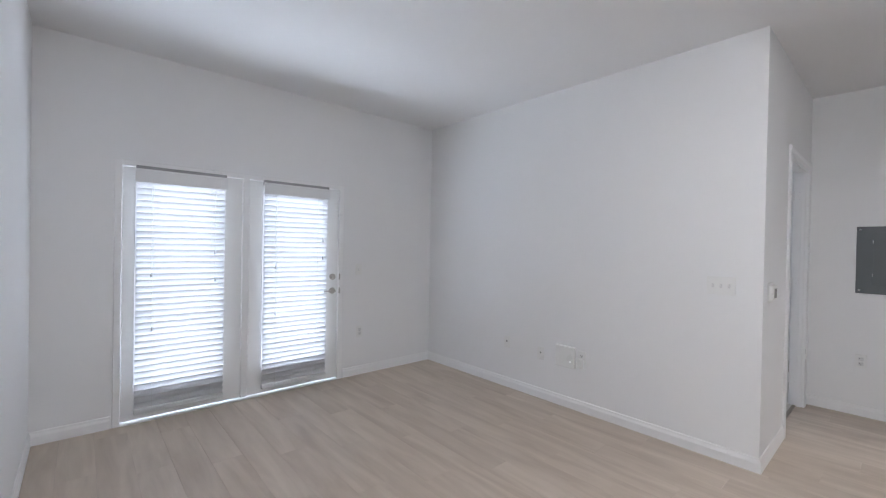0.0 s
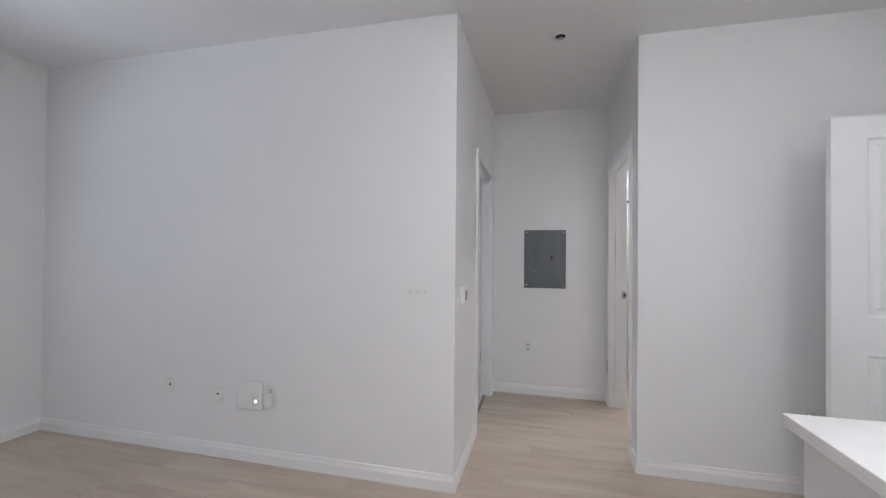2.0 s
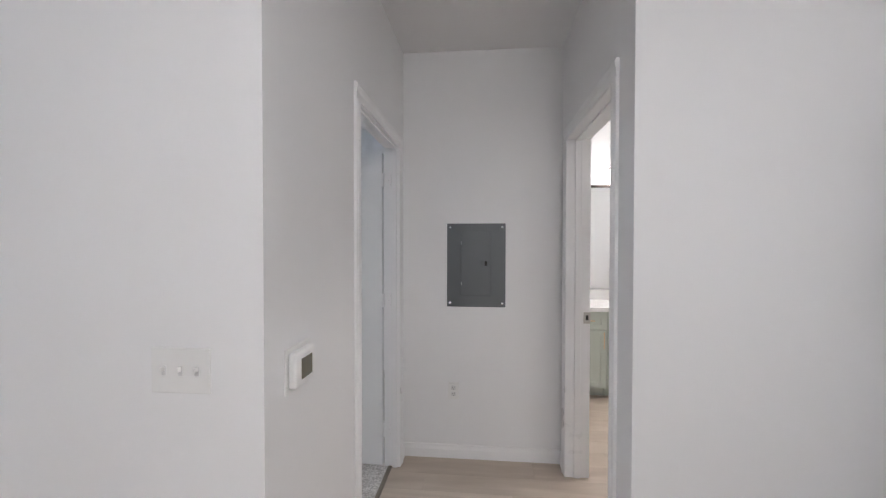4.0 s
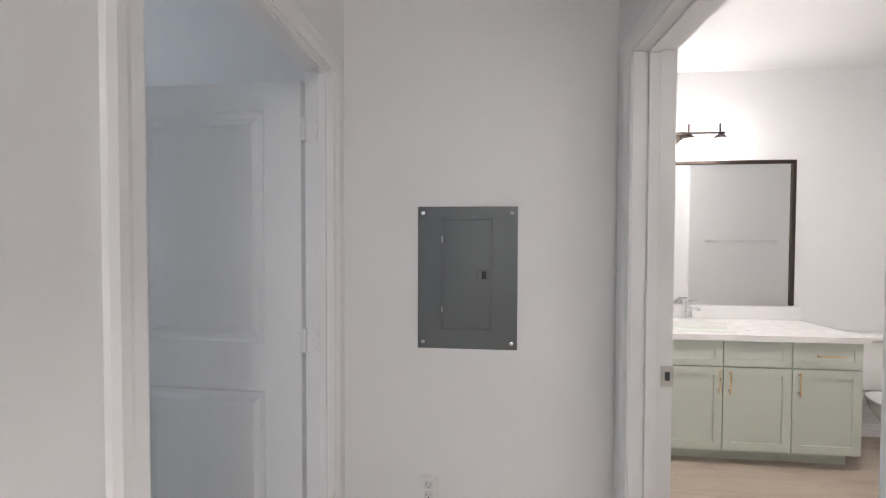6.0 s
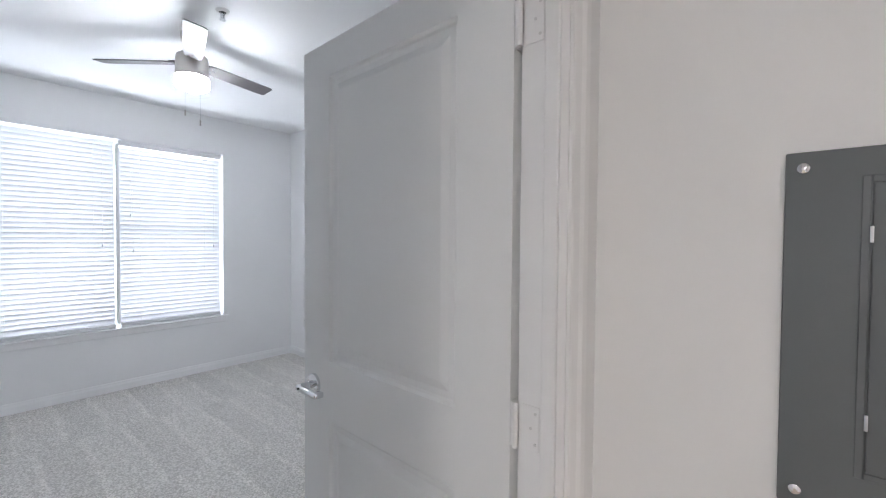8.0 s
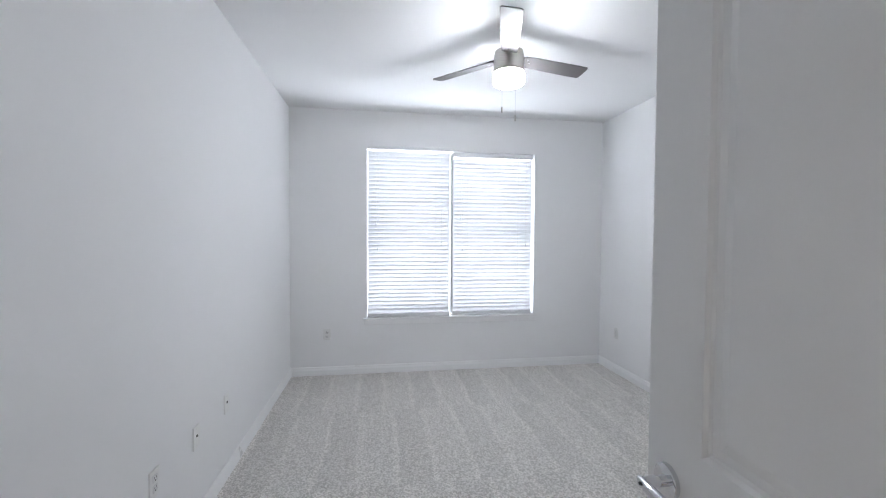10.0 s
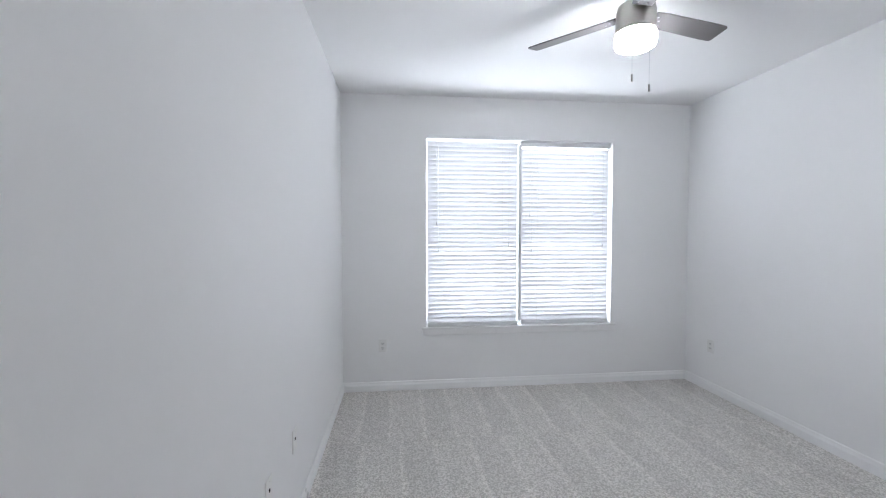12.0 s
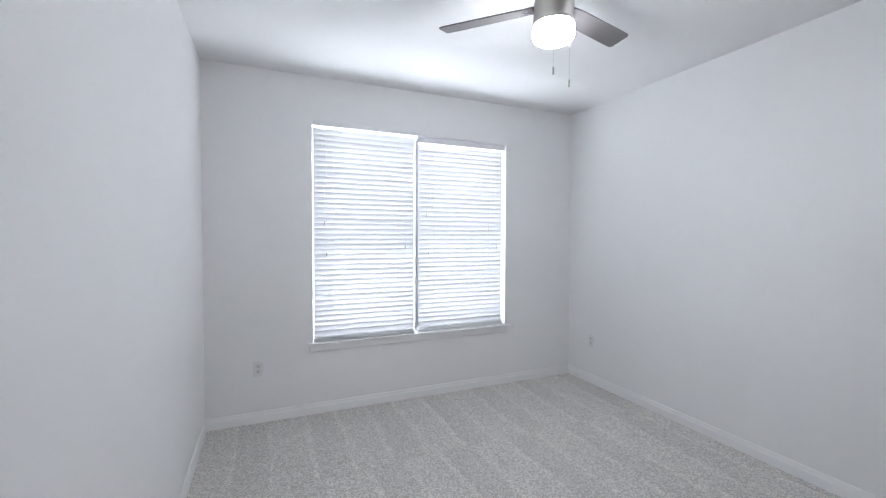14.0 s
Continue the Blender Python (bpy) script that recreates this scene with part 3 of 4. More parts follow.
for ya, yb, ga, gb in ((FY0 + 0.048, FM - 0.031, -2.85, -2.275), (FM + 0.031, FY1 - 0.053, -1.935, -1.36)):
    x0, x1, za, zb, g0, g1 = LX0 - 0.05, LX0 - 0.006, 0.024, FZ - 0.044, 0.245, 1.815
    leaf = part("door_leaf", bm_box((x0, x1, ya, ga, za, zb), (x0, x1, gb, yb, za, zb), (x0, x1, ga, gb, za, g0), (x0, x1, ga, gb, g1, zb)), DOOR, pd, "white glazed door leaf")
    p = part("pane", bm_box((x0 + 0.018, x0 + 0.024, ga, gb, g0, g1)), GLASS, leaf, "clear glass pane")
    p.visible_shadow = False
    part("glazing_bead", bm_box((x1 + 0.001, x1 + 0.010, ga - 0.02, ga, g0 - 0.02, g1 + 0.02), (x1 + 0.001, x1 + 0.010, gb, gb + 0.02, g0 - 0.02, g1 + 0.02), (x1 + 0.001, x1 + 0.010, ga, gb, g0 - 0.02, g0),
                                (x1 + 0.001, x1 + 0.010, ga, gb, g1, g1 + 0.02), bevel=0.002), TRIM, leaf)
part("deadbolt", joined(bm_cyl((LX0 + 0.004, -1.272, 1.045), 0.030, 0.022, "x", 24, bevel=0.004), bm_box((LX0 + 0.012, LX0 + 0.034, -1.277, -1.267, 1.028, 1.062), bevel=0.003)), NICKEL, pd, "nickel deadbolt thumb turn", True)
part("lever_handle", joined(bm_cyl((LX0 + 0.002, -1.272, 0.905), 0.031, 0.018, "x", 24, bevel=0.004), bm_cyl((LX0 + 0.028, -1.272, 0.905), 0.010, 0.045, "x", 14),
                            bm_box((LX0 + 0.042, LX0 + 0.056, -1.38, -1.258, 0.896, 0.914), bevel=0.005, seg=2)), NICKEL, pd, "nickel lever handle", True)
for z in (1.045, 0.905):
    part("latch_plate", bm_box((px1, px1 + 0.002, FY1 - 0.047, FY1 - 0.032, z - 0.03, z + 0.03)), NICKEL, pd)
blind("white slat blind hung on the fixed patio door", LX0 + 0.032, -2.868, -2.262, 0.075, 1.93, 0.10, ((0.16, 1.13), (0.17, 0.72), (0.86, 1.30), (0.87, 1.08)), tilt=-62, pitch=0.0458, head_paint=HEADGREY, drop=0.024)
blind("white slat blind hung on the hinged patio door", LX0 + 0.032, -1.955, -1.345, 0.065, 1.93, 0.10, ((0.16, 1.17), (0.17, 0.75), (0.9, 1.42), (0.9, 1.25)), tilt=-62, pitch=0.0458, head_paint=HEADGREY, drop=0.024)


# ---- wall plates ----
def plate_box(face, centre, w, h, t=0.006):
    """A bevelled wall plate; face: '-y', '+y', '+x' or '-x', the way it looks out."""
    x, y, z = centre
    s = -1 if face[0] == "-" else 1
    if face[1] == "y":
        return bm_box((x - w / 2, x + w / 2, min(y, y + s * t), max(y, y + s * t), z - h / 2, z + h / 2), bevel=0.0025, seg=2)
    return bm_box((min(x, x + s * t), max(x, x + s * t), y - w / 2, y + w / 2, z - h / 2, z + h / 2), bevel=0.0025, seg=2)


def on_face(face, centre, du, dz, out):
    x, y, z = centre
    s = -1 if face[0] == "-" else 1
    return (x + du, y + s * out, z + dz) if face[1] == "y" else (x + s * out, y + du, z + dz)


def outlet(face, centre, label):
    ob = thing("wall_outlet", centre, label, "outlet", "wall outlets")
    part("cover_plate", plate_box(face, centre, 0.074, 0.118), PLASTIC, ob)
    for dz in (0.021, -0.021):
        c = on_face(face, centre, 0, dz, 0.0055)
        r = part("receptacle", plate_box(face, c, 0.034, 0.030, 0.003), RECEPT, ob)
        for du, h in ((-0.007, 0.009), (0.007, 0.007)):
            part("slot", plate_box_plain(face, on_face(face, c, du, 0.004, 0.0028), 0.0025, h), DARK, r)
        part("ground_hole", plate_box_plain(face, on_face(face, c, 0, -0.008, 0.0028), 0.005, 0.005), DARK, r)
    return ob


def plate_box_plain(face, centre, w, h, t=0.0008):
    x, y, z = centre
    s = -1 if face[0] == "-" else 1
    if face[1] == "y":
        return bm_box((x - w / 2, x + w / 2, min(y, y + s * t), max(y, y + s * t), z - h / 2, z + h / 2))
    return bm_box((min(x, x + s * t), max(x, x + s * t), y - w / 2, y + w / 2, z - h / 2, z + h / 2))


def jack(face, centre, label):
    ob = thing("cable_jack", centre, label, "wall jack", "wall jacks")
    part("cover_plate", plate_box(face, centre, 0.072, 0.116), PLASTIC, ob)
    part("socket", plate_box(face, on_face(face, centre, 0, 0.006, 0.0055), 0.014, 0.012, 0.003), DARK, ob, "dark coaxial socket")
    for dz in (0.042, -0.042):
        part("screw", plate_box_plain(face, on_face(face, centre, 0, dz, 0.0058), 0.006, 0.006), RECEPT, ob)
    return ob


def switch(face, centre, count, label):
    ob = thing("light_switch", centre, label, "switch")
    part("cover_plate", plate_box(face, centre, 0.026 + 0.046 * count, 0.118), PLASTIC, ob)
    for i in range(count):
        du = (i - (count - 1) / 2) * 0.046
        t = part("toggle_well", plate_box(face, on_face(face, centre, du, 0, 0.0055), 0.013, 0.026, 0.002), RECEPT, ob)
        part("toggle", plate_box(face, on_face(face, centre, du, 0.005, 0.007), 0.008, 0.012, 0.012), PLASTIC, t)
    return ob


jack("-y", (-2.000, 0, 0.442), "white cable jack plate on the living room wall")
jack("-y", (-1.605, 0, 0.411), "white cable jack plate on the living room wall")
outlet("-y", (-1.196, 0, 0.450), "white duplex outlet holding a plug adapter")
switch("-y", (-0.209, 0, 1.148), 3, "white triple toggle switch plate on the wall")
switch("+x", (LX0, -0.975, 1.11), 1, "white single toggle switch beside the patio doors")
outlet("+x", (LX0, -0.955, 0.455), "white duplex outlet beside the patio doors")
outlet("-y", (0.365, END, 0.463), "white duplex outlet beneath the breaker panel")
outlet("-y", (2.02, RY, 0.440), "white duplex outlet beside the open entry door")
outlet("+x", (BX0, 0.552, 0.433), "white duplex outlet below the bedroom window")
outlet("-y", (-4.17, BY1, 0.431), "white duplex outlet on the bedroom side wall")
jack("+y", (-2.73, BY0, 0.455), "white cable jack plate on the bedroom wall")
jack("+y", (-2.32, BY0, 0.45), "white cable jack plate on the bedroom wall")
outlet("+y", (-1.93, BY0, 0.45), "white duplex outlet on the bedroom wall")

# wireless access point and its adapter
ap = thing("network_box", (-1.34, 0, 0.44), "white square network box mounted on the wall", "network box")
part("housing", bm_box((-1.432, -1.246, -0.032, -0.001, 0.348, 0.530), bevel=0.006, seg=3), PLASTIC, ap)
part("status_light", bm_cyl((-1.290, -0.0325, 0.404), 0.0065, 0.002, "y", 16), LED, ap, "glowing white status light")
adapter = thing("plug_adapter", (-1.196, 0, 0.41), "white power adapter plugged into the outlet", "adapter")
part("body", bm_box((-1.222, -1.166, -0.045, -0.0095, 0.372, 0.446), bevel=0.006, seg=2), PLASTIC, adapter)
part("cable", bm_cyl((-1.234, -0.018, 0.395), 0.0025, 0.03, "x", 8), PLASTIC, adapter)

# thermostat
th = thing("thermostat", (HALL_L, 0.175, 1.11), "white digital thermostat with a dull olive screen", "thermostat")
part("back_plate", bm_box((HALL_L, HALL_L + 0.006, 0.102, 0.262, 1.045, 1.180), bevel=0.003), PLASTIC, th)
tb = part("body", bm_box((HALL_L + 0.006, HALL_L + 0.030, 0.114, 0.245, 1.063, 1.166), bevel=0.008, seg=3), PLASTIC, th, smooth=True)
part("screen", bm_box((HALL_L + 0.030, HALL_L + 0.0312, 0.150, 0.222, 1.082, 1.142)), SCREEN, tb, "dull olive liquid crystal screen")
part("lettering", bm_box((HALL_L + 0.030, HALL_L + 0.0306, 0.17, 0.205, 1.149, 1.152)), RECEPT, tb, "small grey maker's line")

# ---- breaker panel ----
bp0, bp1, bz0, bz1 = 0.320, 0.715, 1.042, 1.608
pan = thing("breaker_panel", ((bp0 + bp1) / 2, END, bz0), "grey enamelled steel breaker panel set in the wall", "breaker panel")
part("cover", bm_box((bp0, bp1, END - 0.008, END, bz0, bz1), bevel=0.003, seg=2), STEELGREY, pan, smooth=True)
dx0, dx1, dz0, dz1 = bp0 + 0.100, bp1 - 0.106, bz0 + 0.083, bz1 - 0.055
part("door_surround", bm_box((dx0 - 0.012, dx0 - 0.002, END - 0.0105, END - 0.0082, dz0 - 0.012, dz1 + 0.012), (dx1 + 0.002, dx1 + 0.012, END - 0.0105, END - 0.0082, dz0 - 0.012, dz1 + 0.012),
                             (dx0 - 0.002, dx1 + 0.002, END - 0.0105, END - 0.0082, dz0 - 0.012, dz0 - 0.002), (dx0 - 0.002, dx1 + 0.002, END - 0.0105, END - 0.0082, dz1 + 0.002, dz1 + 0.012), bevel=0.001), STEELGREY, pan)
pdoor = part("door", bm_box((dx0, dx1, END - 0.0125, END - 0.0082, dz0, dz1), bevel=0.002, seg=2), STEELGREY, pan, smooth=True)
lz = 1.338
part("latch", joined(bm_box((dx1 - 0.056, dx1 + 0.003, END - 0.0155, END - 0.0126, lz - 0.023, lz + 0.023), bevel=0.001),
                     bm_box((dx1 - 0.054, dx1 - 0.036, END - 0.0200, END - 0.0150, lz - 0.019, lz + 0.019), bevel=0.002),
                     bm_box((dx1 - 0.015, dx1 + 0.001, END - 0.0200, END - 0.0150, lz - 0.019, lz + 0.019), bevel=0.002)), STEELGREY, pdoor, "grey slide latch")
part("latch_recess", bm_box((dx1 - 0.034, dx1 - 0.017, END - 0.0164, END - 0.0157, lz - 0.015, lz + 0.015)), DARK, pdoor, "dark finger recess")
for z in (dz0 + 0.075, dz1 - 0.075):
    part("hinge", bm_cyl((dx0 - 0.001, END - 0.0135, z), 0.003, 0.024, "z", 8), CHROME, pan, "bright steel hinge pin")
for x in (bp0 + 0.022, bp1 - 0.022):
    for z in (bz0 + 0.026, bz1 - 0.026):
        part("screw", bm_lathe([(0.0085, 0), (0.008, 0.002), (0.004, 0.0038), (0.001, 0.004)], (0, 0, 0), 14), CHROME, pan, "bright slotted screw", True).matrix_basis = Matrix.Translation(Vector((x, END - 0.008, z)) - ORIGIN[pan]) @ pose(0, 0, 0, 90)
for ob in [o for o in pan.children if o.name.startswith("screw")]:
    bmv = ob.data
    bmv.transform(Matrix.Translation(ORIGIN[pan]))


# ---- sprinklers ----
def sprinkler(x, y, r, label, drop):
    ob = thing("ceiling_sprinkler", (x, y, CEILING), label, "sprinkler", "ceiling sprinklers")
    part("escutcheon", bm_lathe([(r, 0.0), (r * 0.97, -0.004), (r * 0.72, -0.011), (r * 0.55, -0.012), (r * 0.52, -0.004)], (x, y, CEILING), 28), PLASTIC, ob, smooth=True)
    part("cup", bm_cyl((x, y, CEILING - 0.007), r * 0.5, 0.008, "z", 20), DARK, ob, "dark recess")
    part("nozzle", bm_cyl((x, y, CEILING - 0.006 - drop / 2), 0.008, drop, "z", 12), CHROME, ob)
    for a in range(4):
        c, s = math.cos(a * math.pi / 2 + 0.5), math.sin(a * math.pi / 2 + 0.5)
        part("frame_arm", bm_cyl((x + 0.014 * c, y + 0.014 * s, CEILING - 0.008 - drop / 2), 0.0025, drop, "z", 8), CHROME, ob)
    part("deflector", bm_cyl((x, y, CEILING - 0.008 - drop), 0.017, 0.002, "z", 20), CHROME, ob)


sprinkler(0.607, 0.388, 0.062, "white recessed ceiling sprinkler in the hall", 0.016)
sprinkler(-2.20, 1.916, 0.038, "pendent ceiling sprinkler near the fan", 0.045)

# ---- ceiling fan ----
fx, fy = -2.64, 1.90
fan = thing("ceiling_fan", (fx, fy, CEILING), "brushed nickel three-blade ceiling fan with lit drum light", "ceiling fan")
part("canopy", bm_lathe([(0.062, 0.0), (0.064, -0.01), (0.062, -0.055), (0.05, -0.066), (0.02, -0.07)], (fx, fy, CEILING), 36), NICKEL, fan, smooth=True)
part("downrod", bm_cyl((fx, fy, 2.682), 0.0125, 0.08, "z", 16), NICKEL, fan, smooth=True)
motor = part("motor_housing", bm_lathe([(0.03, 0.140), (0.065, 0.132), (0.088, 0.115), (0.094, 0.085), (0.095, 0.012), (0.096, 0.010), (0.096, -0.005), (0.092, -0.008)], (fx, fy, 2.513), 40), NICKEL, fan, smooth=True)
part("fitter_ring", bm_lathe([(0.094, 0.0), (0.098, -0.003), (0.098, -0.012), (0.093, -0.014)], (fx, fy, 2.507), 40), NICKEL, fan, smooth=True)
part("light_drum", bm_lathe([(0.094, 0.0), (0.098, -0.007), (0.098, -0.050), (0.093, -0.062), (0.080, -0.070), (0.045, -0.073)], (fx, fy, 2.494), 40), GLOBE, fan, "glowing opal glass drum", True)
for ang in (103.5, 223, 343.5):
    a = radians(ang)
    pitchm = Matrix.Translation((fx, fy, 2.588)) @ Matrix.Rotation(a, 4, "Z") @ Matrix.Rotation(radians(-12), 4, "X")
    bb = bmesh.new()
    outline = [(0.10, -0.045), (0.16, -0.052), (0.50, -0.060), (0.572, -0.059), (0.582, -0.050), (0.585, 0.046), (0.575, 0.058), (0.50, 0.060), (0.16, 0.054), (0.10, 0.046)]
    lo = [bb.verts.new((u, v, -0.003)) for u, v in outline]
    hi = [bb.verts.new((u, v, 0.003)) for u, v in outline]
    bb.faces.new(lo[::-1]), bb.faces.new(hi)
    for i in range(len(outline)):
        bb.faces.new((lo[i], lo[(i + 1) % 10], hi[(i + 1) % 10], hi[i]))
    bmesh.ops.recalc_face_normals(bb, faces=bb.faces)
    bmesh.ops.transform(bb, matrix=pitchm, verts=bb.verts)
    bl = part("blade", bb, BLADE, fan, "grey-brown laminate fan blade")
    arm = bm_box((0.085, 0.135, -0.03, 0.03, 0.0035, 0.011), bevel=0.002)
    bmesh.ops.transform(arm, matrix=pitchm, verts=arm.verts)
    part("blade_bracket", arm, BRONZE, bl)
    for u, v in ((0.125, -0.022), (0.125, 0.022), (0.15, 0.0)):
        sc = bm_cyl((u, v, -0.0042), 0.006, 0.003, "z", 10)
        bmesh.ops.transform(sc, matrix=pitchm, verts=sc.verts)
        part("screw", sc, CHROME, bl)
for dx, dy, zb in ((0.105, 0.010, 2.20), (0.09, -0.07, 2.25)):
    ch = part("pull_chain", bm_cyl((fx + dx, fy + dy, (2.50 + zb) / 2), 0.0012, 2.50 - zb, "z", 6), CHROME, fan)
    part("chain_fob", bm_cyl((fx + dx, fy + dy, zb - 0.012), 0.0045, 0.034, "z", 10, r2=0.0045, bevel=0.001), NICKEL, ch, "small nickel chain fob")

# ---- kitchen peninsula ----
top = thing("kitchen_counter", (2.0, -1.3, 0.875), "white quartz countertop on the kitchen peninsula", "countertop")
part("slab", bm_box((1.2, KX - 0.002, -1.62, -0.895, 0.872, 0.91), bevel=0.003, seg=2), QUARTZ, top)
pen = thing("peninsula_base", (2.0, -1.3, 0), "white panelled peninsula base under the countertop", "cabinet")
part("body", bm_box((1.25, KX - 0.004, -1.58, -0.935, 0.0, 0.871), bevel=0.002), TRIM, pen)
part("end_panel", bm_box((1.238, 1.249, -1.585, -0.925, 0.0, 0.871), bevel=0.002), DOOR, pen)


def flush_light(x, y, label, group, lens):
    ob = thing("ceiling_light", (x, y, CEILING), label, "ceiling light", group)
    part("trim_ring", bm_lathe([(0.17, 0.0), (0.172, -0.012), (0.160, -0.022), (0.150, -0.022)], (x, y, CEILING), 36), TRIM, ob, smooth=True)
    part("lens", bm_lathe([(0.149, 0.0), (0.148, -0.030), (0.12, -0.056), (0.05, -0.066)], (x, y, CEILING - 0.002), 36), lens, ob, "glowing opal lens", True)


for lx, ly in ((0.9, -1.6), (1.65, -2.95)):
    flush_light(lx, ly, "flush round kitchen ceiling light, switched on", "kitchen ceiling lights", KGLOBE)
# added fill, unseen: lifts the vanity fronts, alcove wall and hall
flush_light(2.15, 2.10, "flush round fill light added on the bathroom ceiling, unseen", "", BFILL_LENS)

# ---- bathroom ----
VY, VB = 2.97, TY1 - 0.002


def shaker(parent, name, x0, x1, z0, z1, stile):
    """A shaker front proud of the carcass, with a sunk flat panel."""
    y0, y1 = VY, VY + 0.019
    fr = part(name, bm_box((x0, x0 + stile, y0, y1, z0, z1), (x1 - stile, x1, y0, y1, z0, z1), (x0 + stile, x1 - stile, y0, y1, z0, z0 + stile), (x0 + stile, x1 - stile, y0, y1, z1 - stile, z1)), SAGE, parent)
    part("panel", bm_box((x0 + stile, x1 - stile, y0 + 0.010, y1, z0 + stile, z1 - stile)), SAGE, fr)
    return fr


def pull(parent, x, z, length, upright):
    y = VY - 0.028
    if upright:
        bm = joined(bm_cyl((x, y, z), 0.005, length, "z", 12), *[bm_cyl((x, VY - 0.014, z + s * length * 0.36), 0.004, 0.03, "y", 10) for s in (-1, 1)])
    else:
        bm = joined(bm_cyl((x, y, z), 0.005, length, "x", 12), *[bm_cyl((x + s * length * 0.36, VY - 0.014, z), 0.004, 0.03, "y", 10) for s in (-1, 1)])
    part("handle", bm, BRASS, parent, "champagne brass bar pull", True)


def vanity_unit(x0, x1, doors, drawer_pulls, label):
    ob = thing("vanity_cabinet", ((x0 + x1) / 2, VB - 0.25, 0), label, "cabinet", "bathroom vanity units")
    part("body", bm_box((x0 + 0.001, x1 - 0.001, VY + 0.020, VB, 0.10, 0.832)), SAGE, ob)
    part("toe_kick", bm_box((x0 + 0.001, x1 - 0.001, 3.08, VB, 0.0, 0.099)), SAGE, ob)
    for a, b, side in doors:
        d = shaker(ob, "door", a + 0.003, b - 0.003, 0.112, 0.655, 0.052)
        pull(d, (b - 0.033) if side > 0 else (a + 0.033), 0.565, 0.155, True)
        f = shaker(ob, "drawer_front", a + 0.003, b - 0.003, 0.664, 0.828, 0.046)
        if drawer_pulls:
            pull(f, (a + b) / 2, 0.746, 0.165, False)
    return ob


vanity_unit(1.318, 1.722, ((1.318, 1.722, 1),), True, "sage green shaker drawer cabinet with brass pulls")
vanity_unit(1.724, 2.558, ((1.724, 2.141, 1), (2.141, 2.558, -1)), False, "sage green shaker sink cabinet with brass pulls")
vanity_unit(2.560, 2.975, ((2.560, 2.975, -1),), True, "sage green shaker drawer cabinet with brass pulls")
ct = thing("bathroom_countertop", (2.14, 3.25, 0.834), "white quartz vanity top with undermount basin", "countertop")
sx0, sx1, sy0, sy1 = 1.91, 2.38, 3.07, 3.37
part("slab", bm_box((1.30, sx0, VY - 0.025, VB, 0.834, 0.872), (sx1, 2.998, VY - 0.025, VB, 0.834, 0.872), (sx0, sx1, VY - 0.025, sy0, 0.834, 0.872), (sx0, sx1, sy1, VB, 0.834, 0.872)), QUARTZ, ct)
part("backsplash", bm_box((1.30, 2.998, VB - 0.02, VB, 0.8725, 0.975), bevel=0.002), QUARTZ, ct)
basin = sunk_panel(sx0, sx1, sy0, sy1, 0.868, 1, [(0.0, 0.0), (0.006, 0.03), (0.02, 0.09), (0.06, 0.115), (0.11, 0.12)], lambda u, d, z: Vector((u, z, d)))
part("basin", basin, PORCELAIN, ct, "white rectangular basin", True)
fc = thing("faucet", (2.145, 3.44, 0.872), "chrome single-hole basin faucet", "faucet")
part("body", bm_box((2.125, 2.165, 3.42, 3.46, 0.872, 1.01), bevel=0.005, seg=2), CHROME, fc)
part("spout", bm_box((2.13, 2.16, 3.29, 3.42, 0.965, 0.985), bevel=0.004, seg=2), CHROME, fc)
part("lever", bm_box((2.138, 2.21, 3.433, 3.447, 1.014, 1.024), bevel=0.003), CHROME, fc)
mr = thing("bathroom_mirror", (2.145, TY1, 0.98), "large mirror in a thin dark bronze frame", "mirror")
mx0, mx1, mz0, mz1 = 1.33, 2.938, 0.982, 2.09
part("glass", bm_box((mx0 + 0.02, mx1 - 0.02, TY1 - 0.012, TY1 - 0.002, mz0, mz1 - 0.02)), MIRROR, mr, "silvered mirror glass")
for a in ((mx0, mx1, mz1 - 0.028, mz1), (mx0, mx0 + 0.028, mz0, mz1 - 0.028), (mx1 - 0.028, mx1, mz0, mz1 - 0.028)):
    part("frame_side", bm_box((a[0], a[1], TY1 - 0.026, TY1 - 0.001, a[2], a[3]), bevel=0.004, seg=2), BRONZE, mr)
vl = thing("vanity_light", (2.12, TY1, 2.25), "dark bronze three-globe vanity light, switched on", "wall light")
part("back_plate", bm_cyl((2.12, TY1 - 0.012, 2.255), 0.062, 0.022, "y", 32, bevel=0.004), BRONZE, vl, smooth=True)
part("stem", bm_cyl((2.12, TY1 - 0.075, 2.27), 0.012, 0.12, "y", 14), BRONZE, vl)
part("bar", bm_cyl((2.105, TY1 - 0.135, 2.275), 0.008, 0.50, "x", 14), BRONZE, vl)
for x in (1.885, 2.105, 2.325):
    g = part("socket", joined(bm_cyl((x, TY1 - 0.135, 2.30), 0.006, 0.085, "z", 12), bm_lathe([(0.012, 0.03), (0.030, 0.02), (0.046, 0.0), (0.044, -0.004)], (x, TY1 - 0.135, 2.235), 24)), BRONZE, vl, smooth=True)
    part("globe", bm_lathe([(0.03, 0.066), (0.058, 0.052), (0.078, 0.028), (0.085, 0.0), (0.080, -0.026), (0.060, -0.050), (0.03, -0.064), (0.008, -0.068)], (x, TY1 - 0.135, 2.165), 28), VGLOBE, g, "glowing opal glass globe", True)
wc = thing("toilet", (3.34, 3.2, 0), "white porcelain two-piece toilet beside the vanity", "toilet")
part("tank", bm_box((3.11, 3.57, 3.33, 3.515, 0.40, 0.765), bevel=0.025, seg=3), PORCELAIN, wc, smooth=True)
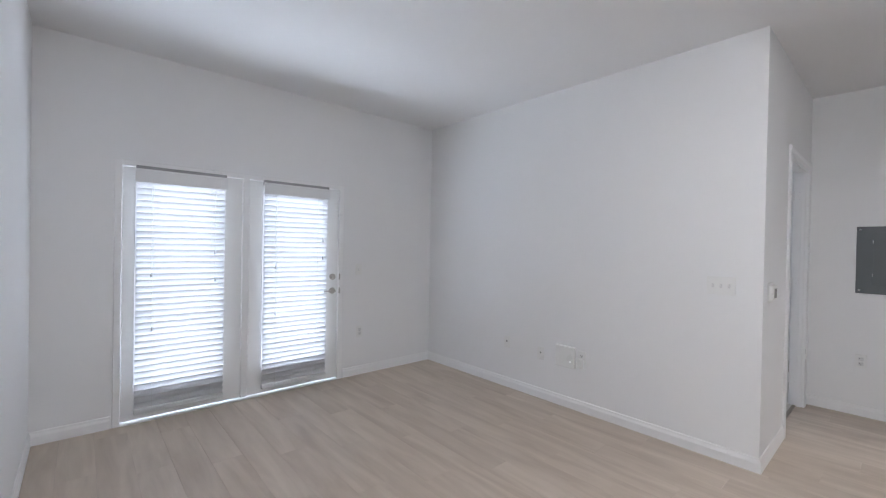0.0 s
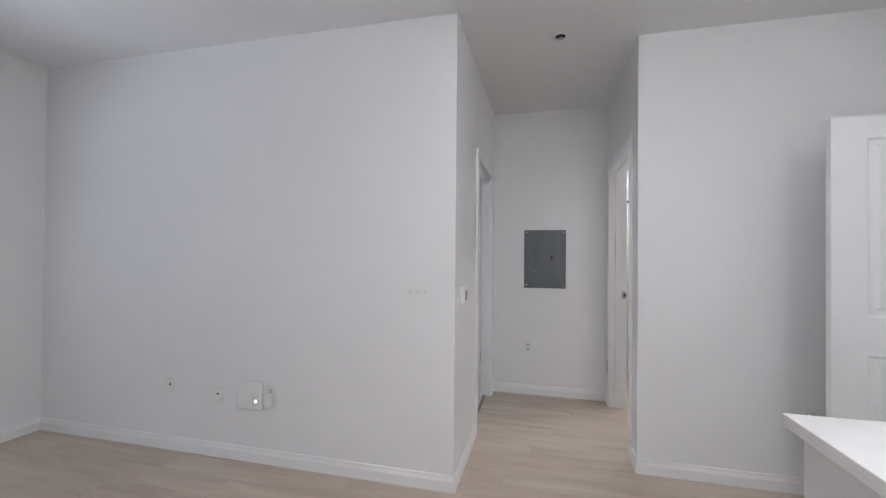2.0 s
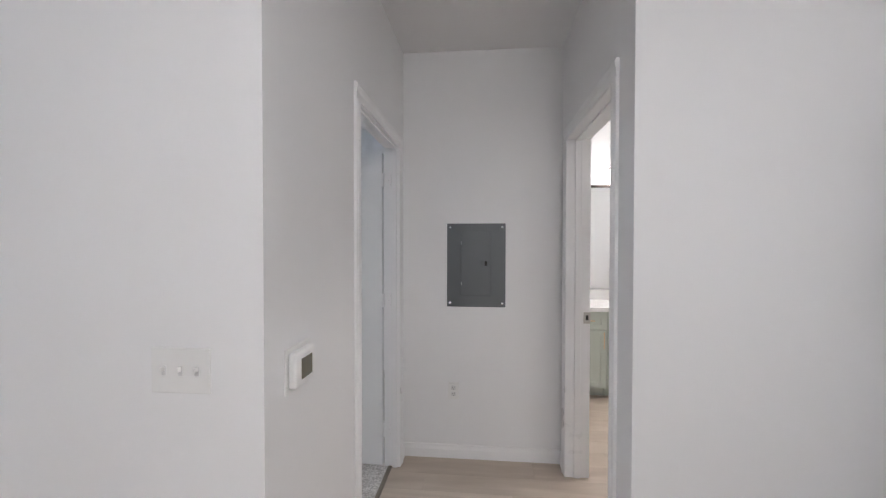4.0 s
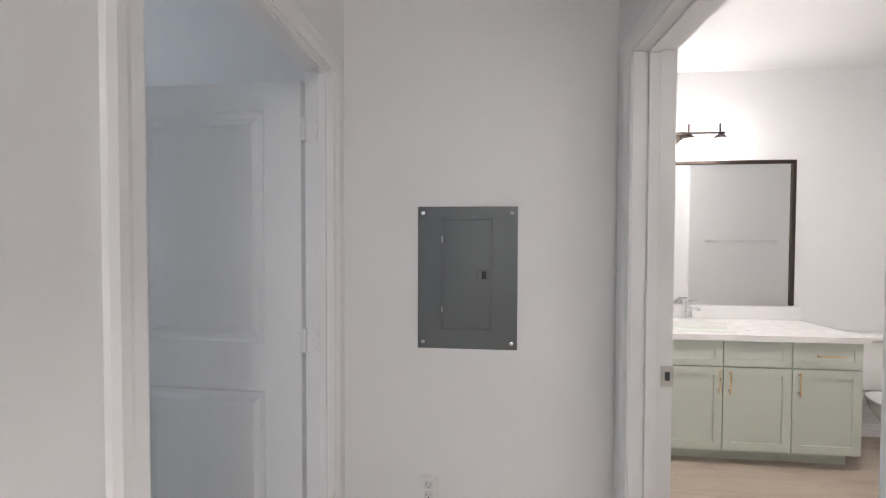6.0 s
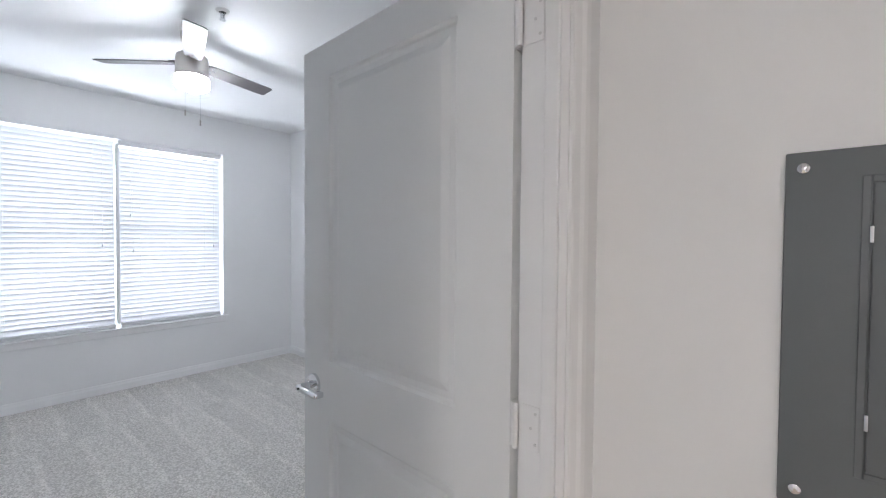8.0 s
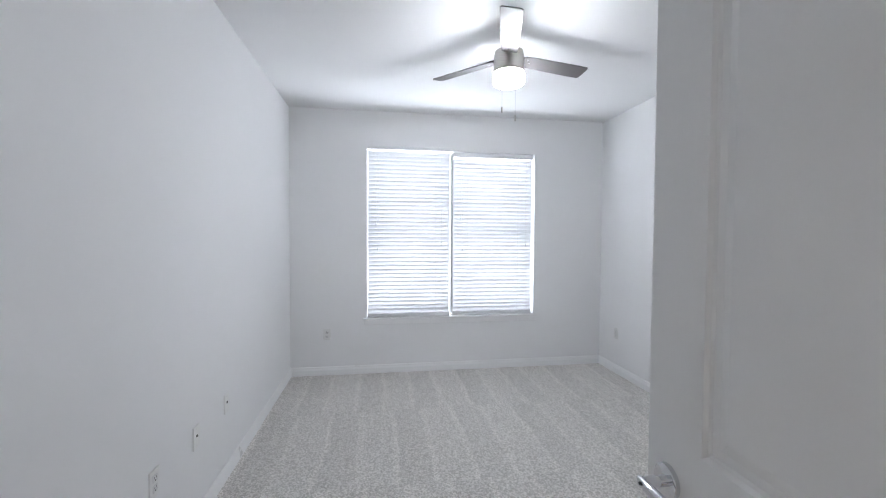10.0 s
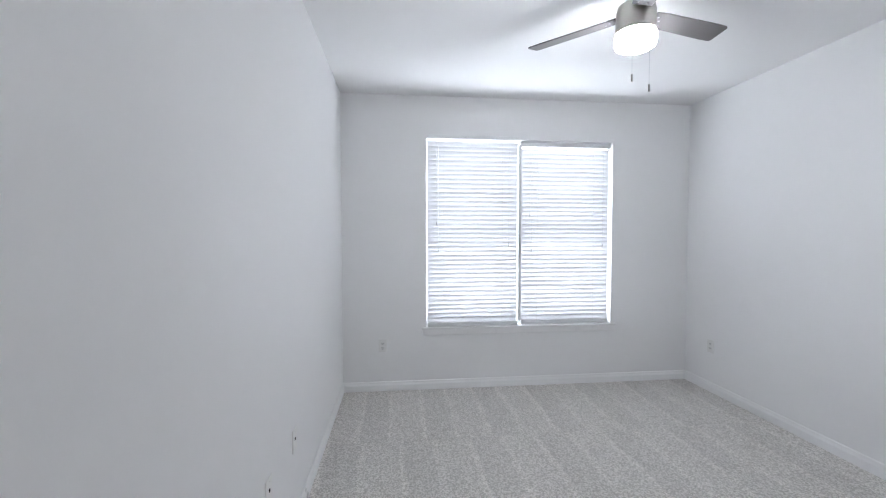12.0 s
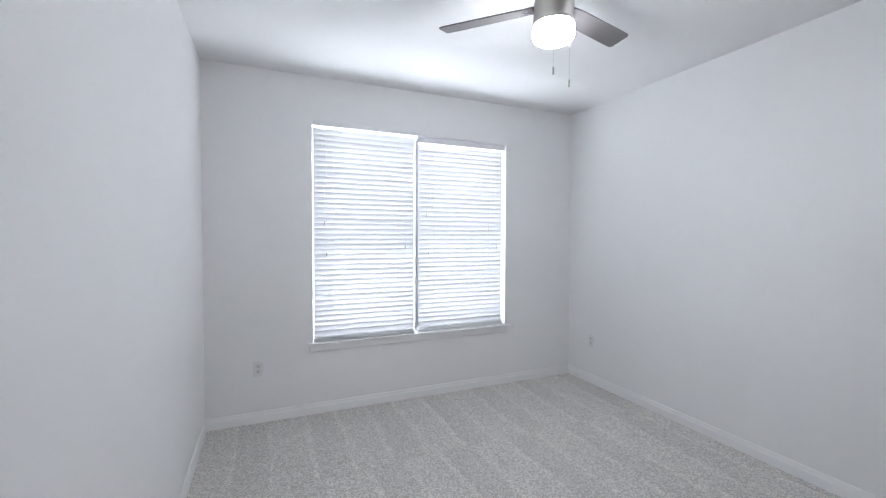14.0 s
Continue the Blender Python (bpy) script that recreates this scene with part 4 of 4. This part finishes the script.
part("tank_lid", bm_box((3.095, 3.585, 3.315, 3.522, 0.767, 0.80), bevel=0.010, seg=3), PORCELAIN, wc, smooth=True)
part("flush_button", bm_cyl((3.34, 3.42, 0.803), 0.022, 0.008, "z", 20), CHROME, wc)
bowl = bm_lathe([(0.115, 0.0), (0.11, 0.06), (0.10, 0.16), (0.13, 0.27), (0.185, 0.36), (0.19, 0.40)], (0, 0, 0), 28)
bmesh.ops.transform(bowl, matrix=Matrix.Translation((3.34, 3.04, 0)) @ Matrix.Diagonal((0.98, 1.32, 1, 1)), verts=bowl.verts)
part("bowl", bowl, PORCELAIN, wc, smooth=True)
seat = bm_lathe([(0.19, 0.0), (0.197, 0.008), (0.195, 0.020), (0.18, 0.026)], (0, 0, 0), 28)
bmesh.ops.transform(seat, matrix=Matrix.Translation((3.34, 3.04, 0.402)) @ Matrix.Diagonal((0.98, 1.32, 1, 1)), verts=seat.verts)
part("seat_lid", seat, PLASTIC, wc, "closed white toilet lid", True)
tb2 = thing("towel_bar", (3.5, 1.9, 1.47), "chrome towel bar on the bathroom wall", "towel bar")
part("bar", bm_cyl((3.5, 1.955, 1.47), 0.008, 0.74, "x", 14), CHROME, tb2, smooth=True)
for x in (3.14, 3.86):
    part("post", bm_cyl((x, 1.928, 1.47), 0.016, 0.055, "y", 18, bevel=0.003), CHROME, tb2, smooth=True)
sh = thing("shower_head", (4.12, 1.9, 2.07), "chrome shower head on a short wall arm", "shower head")
part("arm", bm_cyl((4.12, 1.96, 2.08), 0.009, 0.12, "y", 12), CHROME, sh)
part("head", bm_cyl((4.12, 2.03, 2.06), 0.038, 0.05, "y", 22, r2=0.018), CHROME, sh, smooth=True)

# ---- floor planks, last ----
floor = bpy.data.objects["floor"]
PL, PW, GAP = 1.22, 0.18, 0.0004


def plank_mesh(length, width):
    me_bm = bm_box((-length / 2 + GAP, length / 2 - GAP, -width / 2 + GAP, width / 2 - GAP, -0.006, 0.0))
    topedges = [e for e in me_bm.edges if all(v.co.z > -0.001 for v in e.verts)]
    bmesh.ops.bevel(me_bm, geom=topedges, offset=0.0006, segments=1, affect="EDGES")
    return mesh_of("plank", me_bm, PLANK)


PLANKS = {}
rng = random.Random(4)


def lay(x0, x1, y0, y1, rows_from):
    """Boards along x between x0 and x1, row by row, with staggered ends."""
    k0, k1 = math.floor((y0 - rows_from) / PW), math.ceil((y1 - rows_from) / PW)
    for k in range(k0, k1):
        a, b = max(y0, rows_from + k * PW), min(y1, rows_from + (k + 1) * PW)
        if b - a < 0.004:
            continue
        x = x0 - (k * 0.437 % 1) * PL
        while x < x1:
            u, v = max(x, x0), min(x + PL, x1)
            if v - u > 0.01:
                key = (round(v - u, 3), round(b - a, 3))
                if key not in PLANKS:
                    PLANKS[key] = plank_mesh(*key)
                piece("plank", PLANKS[key], floor, ((u + v) / 2, (a + b) / 2, 0.0))
            x += PL


lay(LX0, KX, LY0, 0.0, -3.45)
lay(HALL_L - 0.055, HALL_R + 0.12, 0.0, RY, -3.45)
lay(HALL_R + 0.12, TX1, 0.0, RY, -3.45)
lay(HALL_L - 0.055, TX1, RY, END, -3.45)
lay(TX0, TX1, END, TY1, -3.45)
lay(KX, TX1, -1.38, 0.0, -3.45)
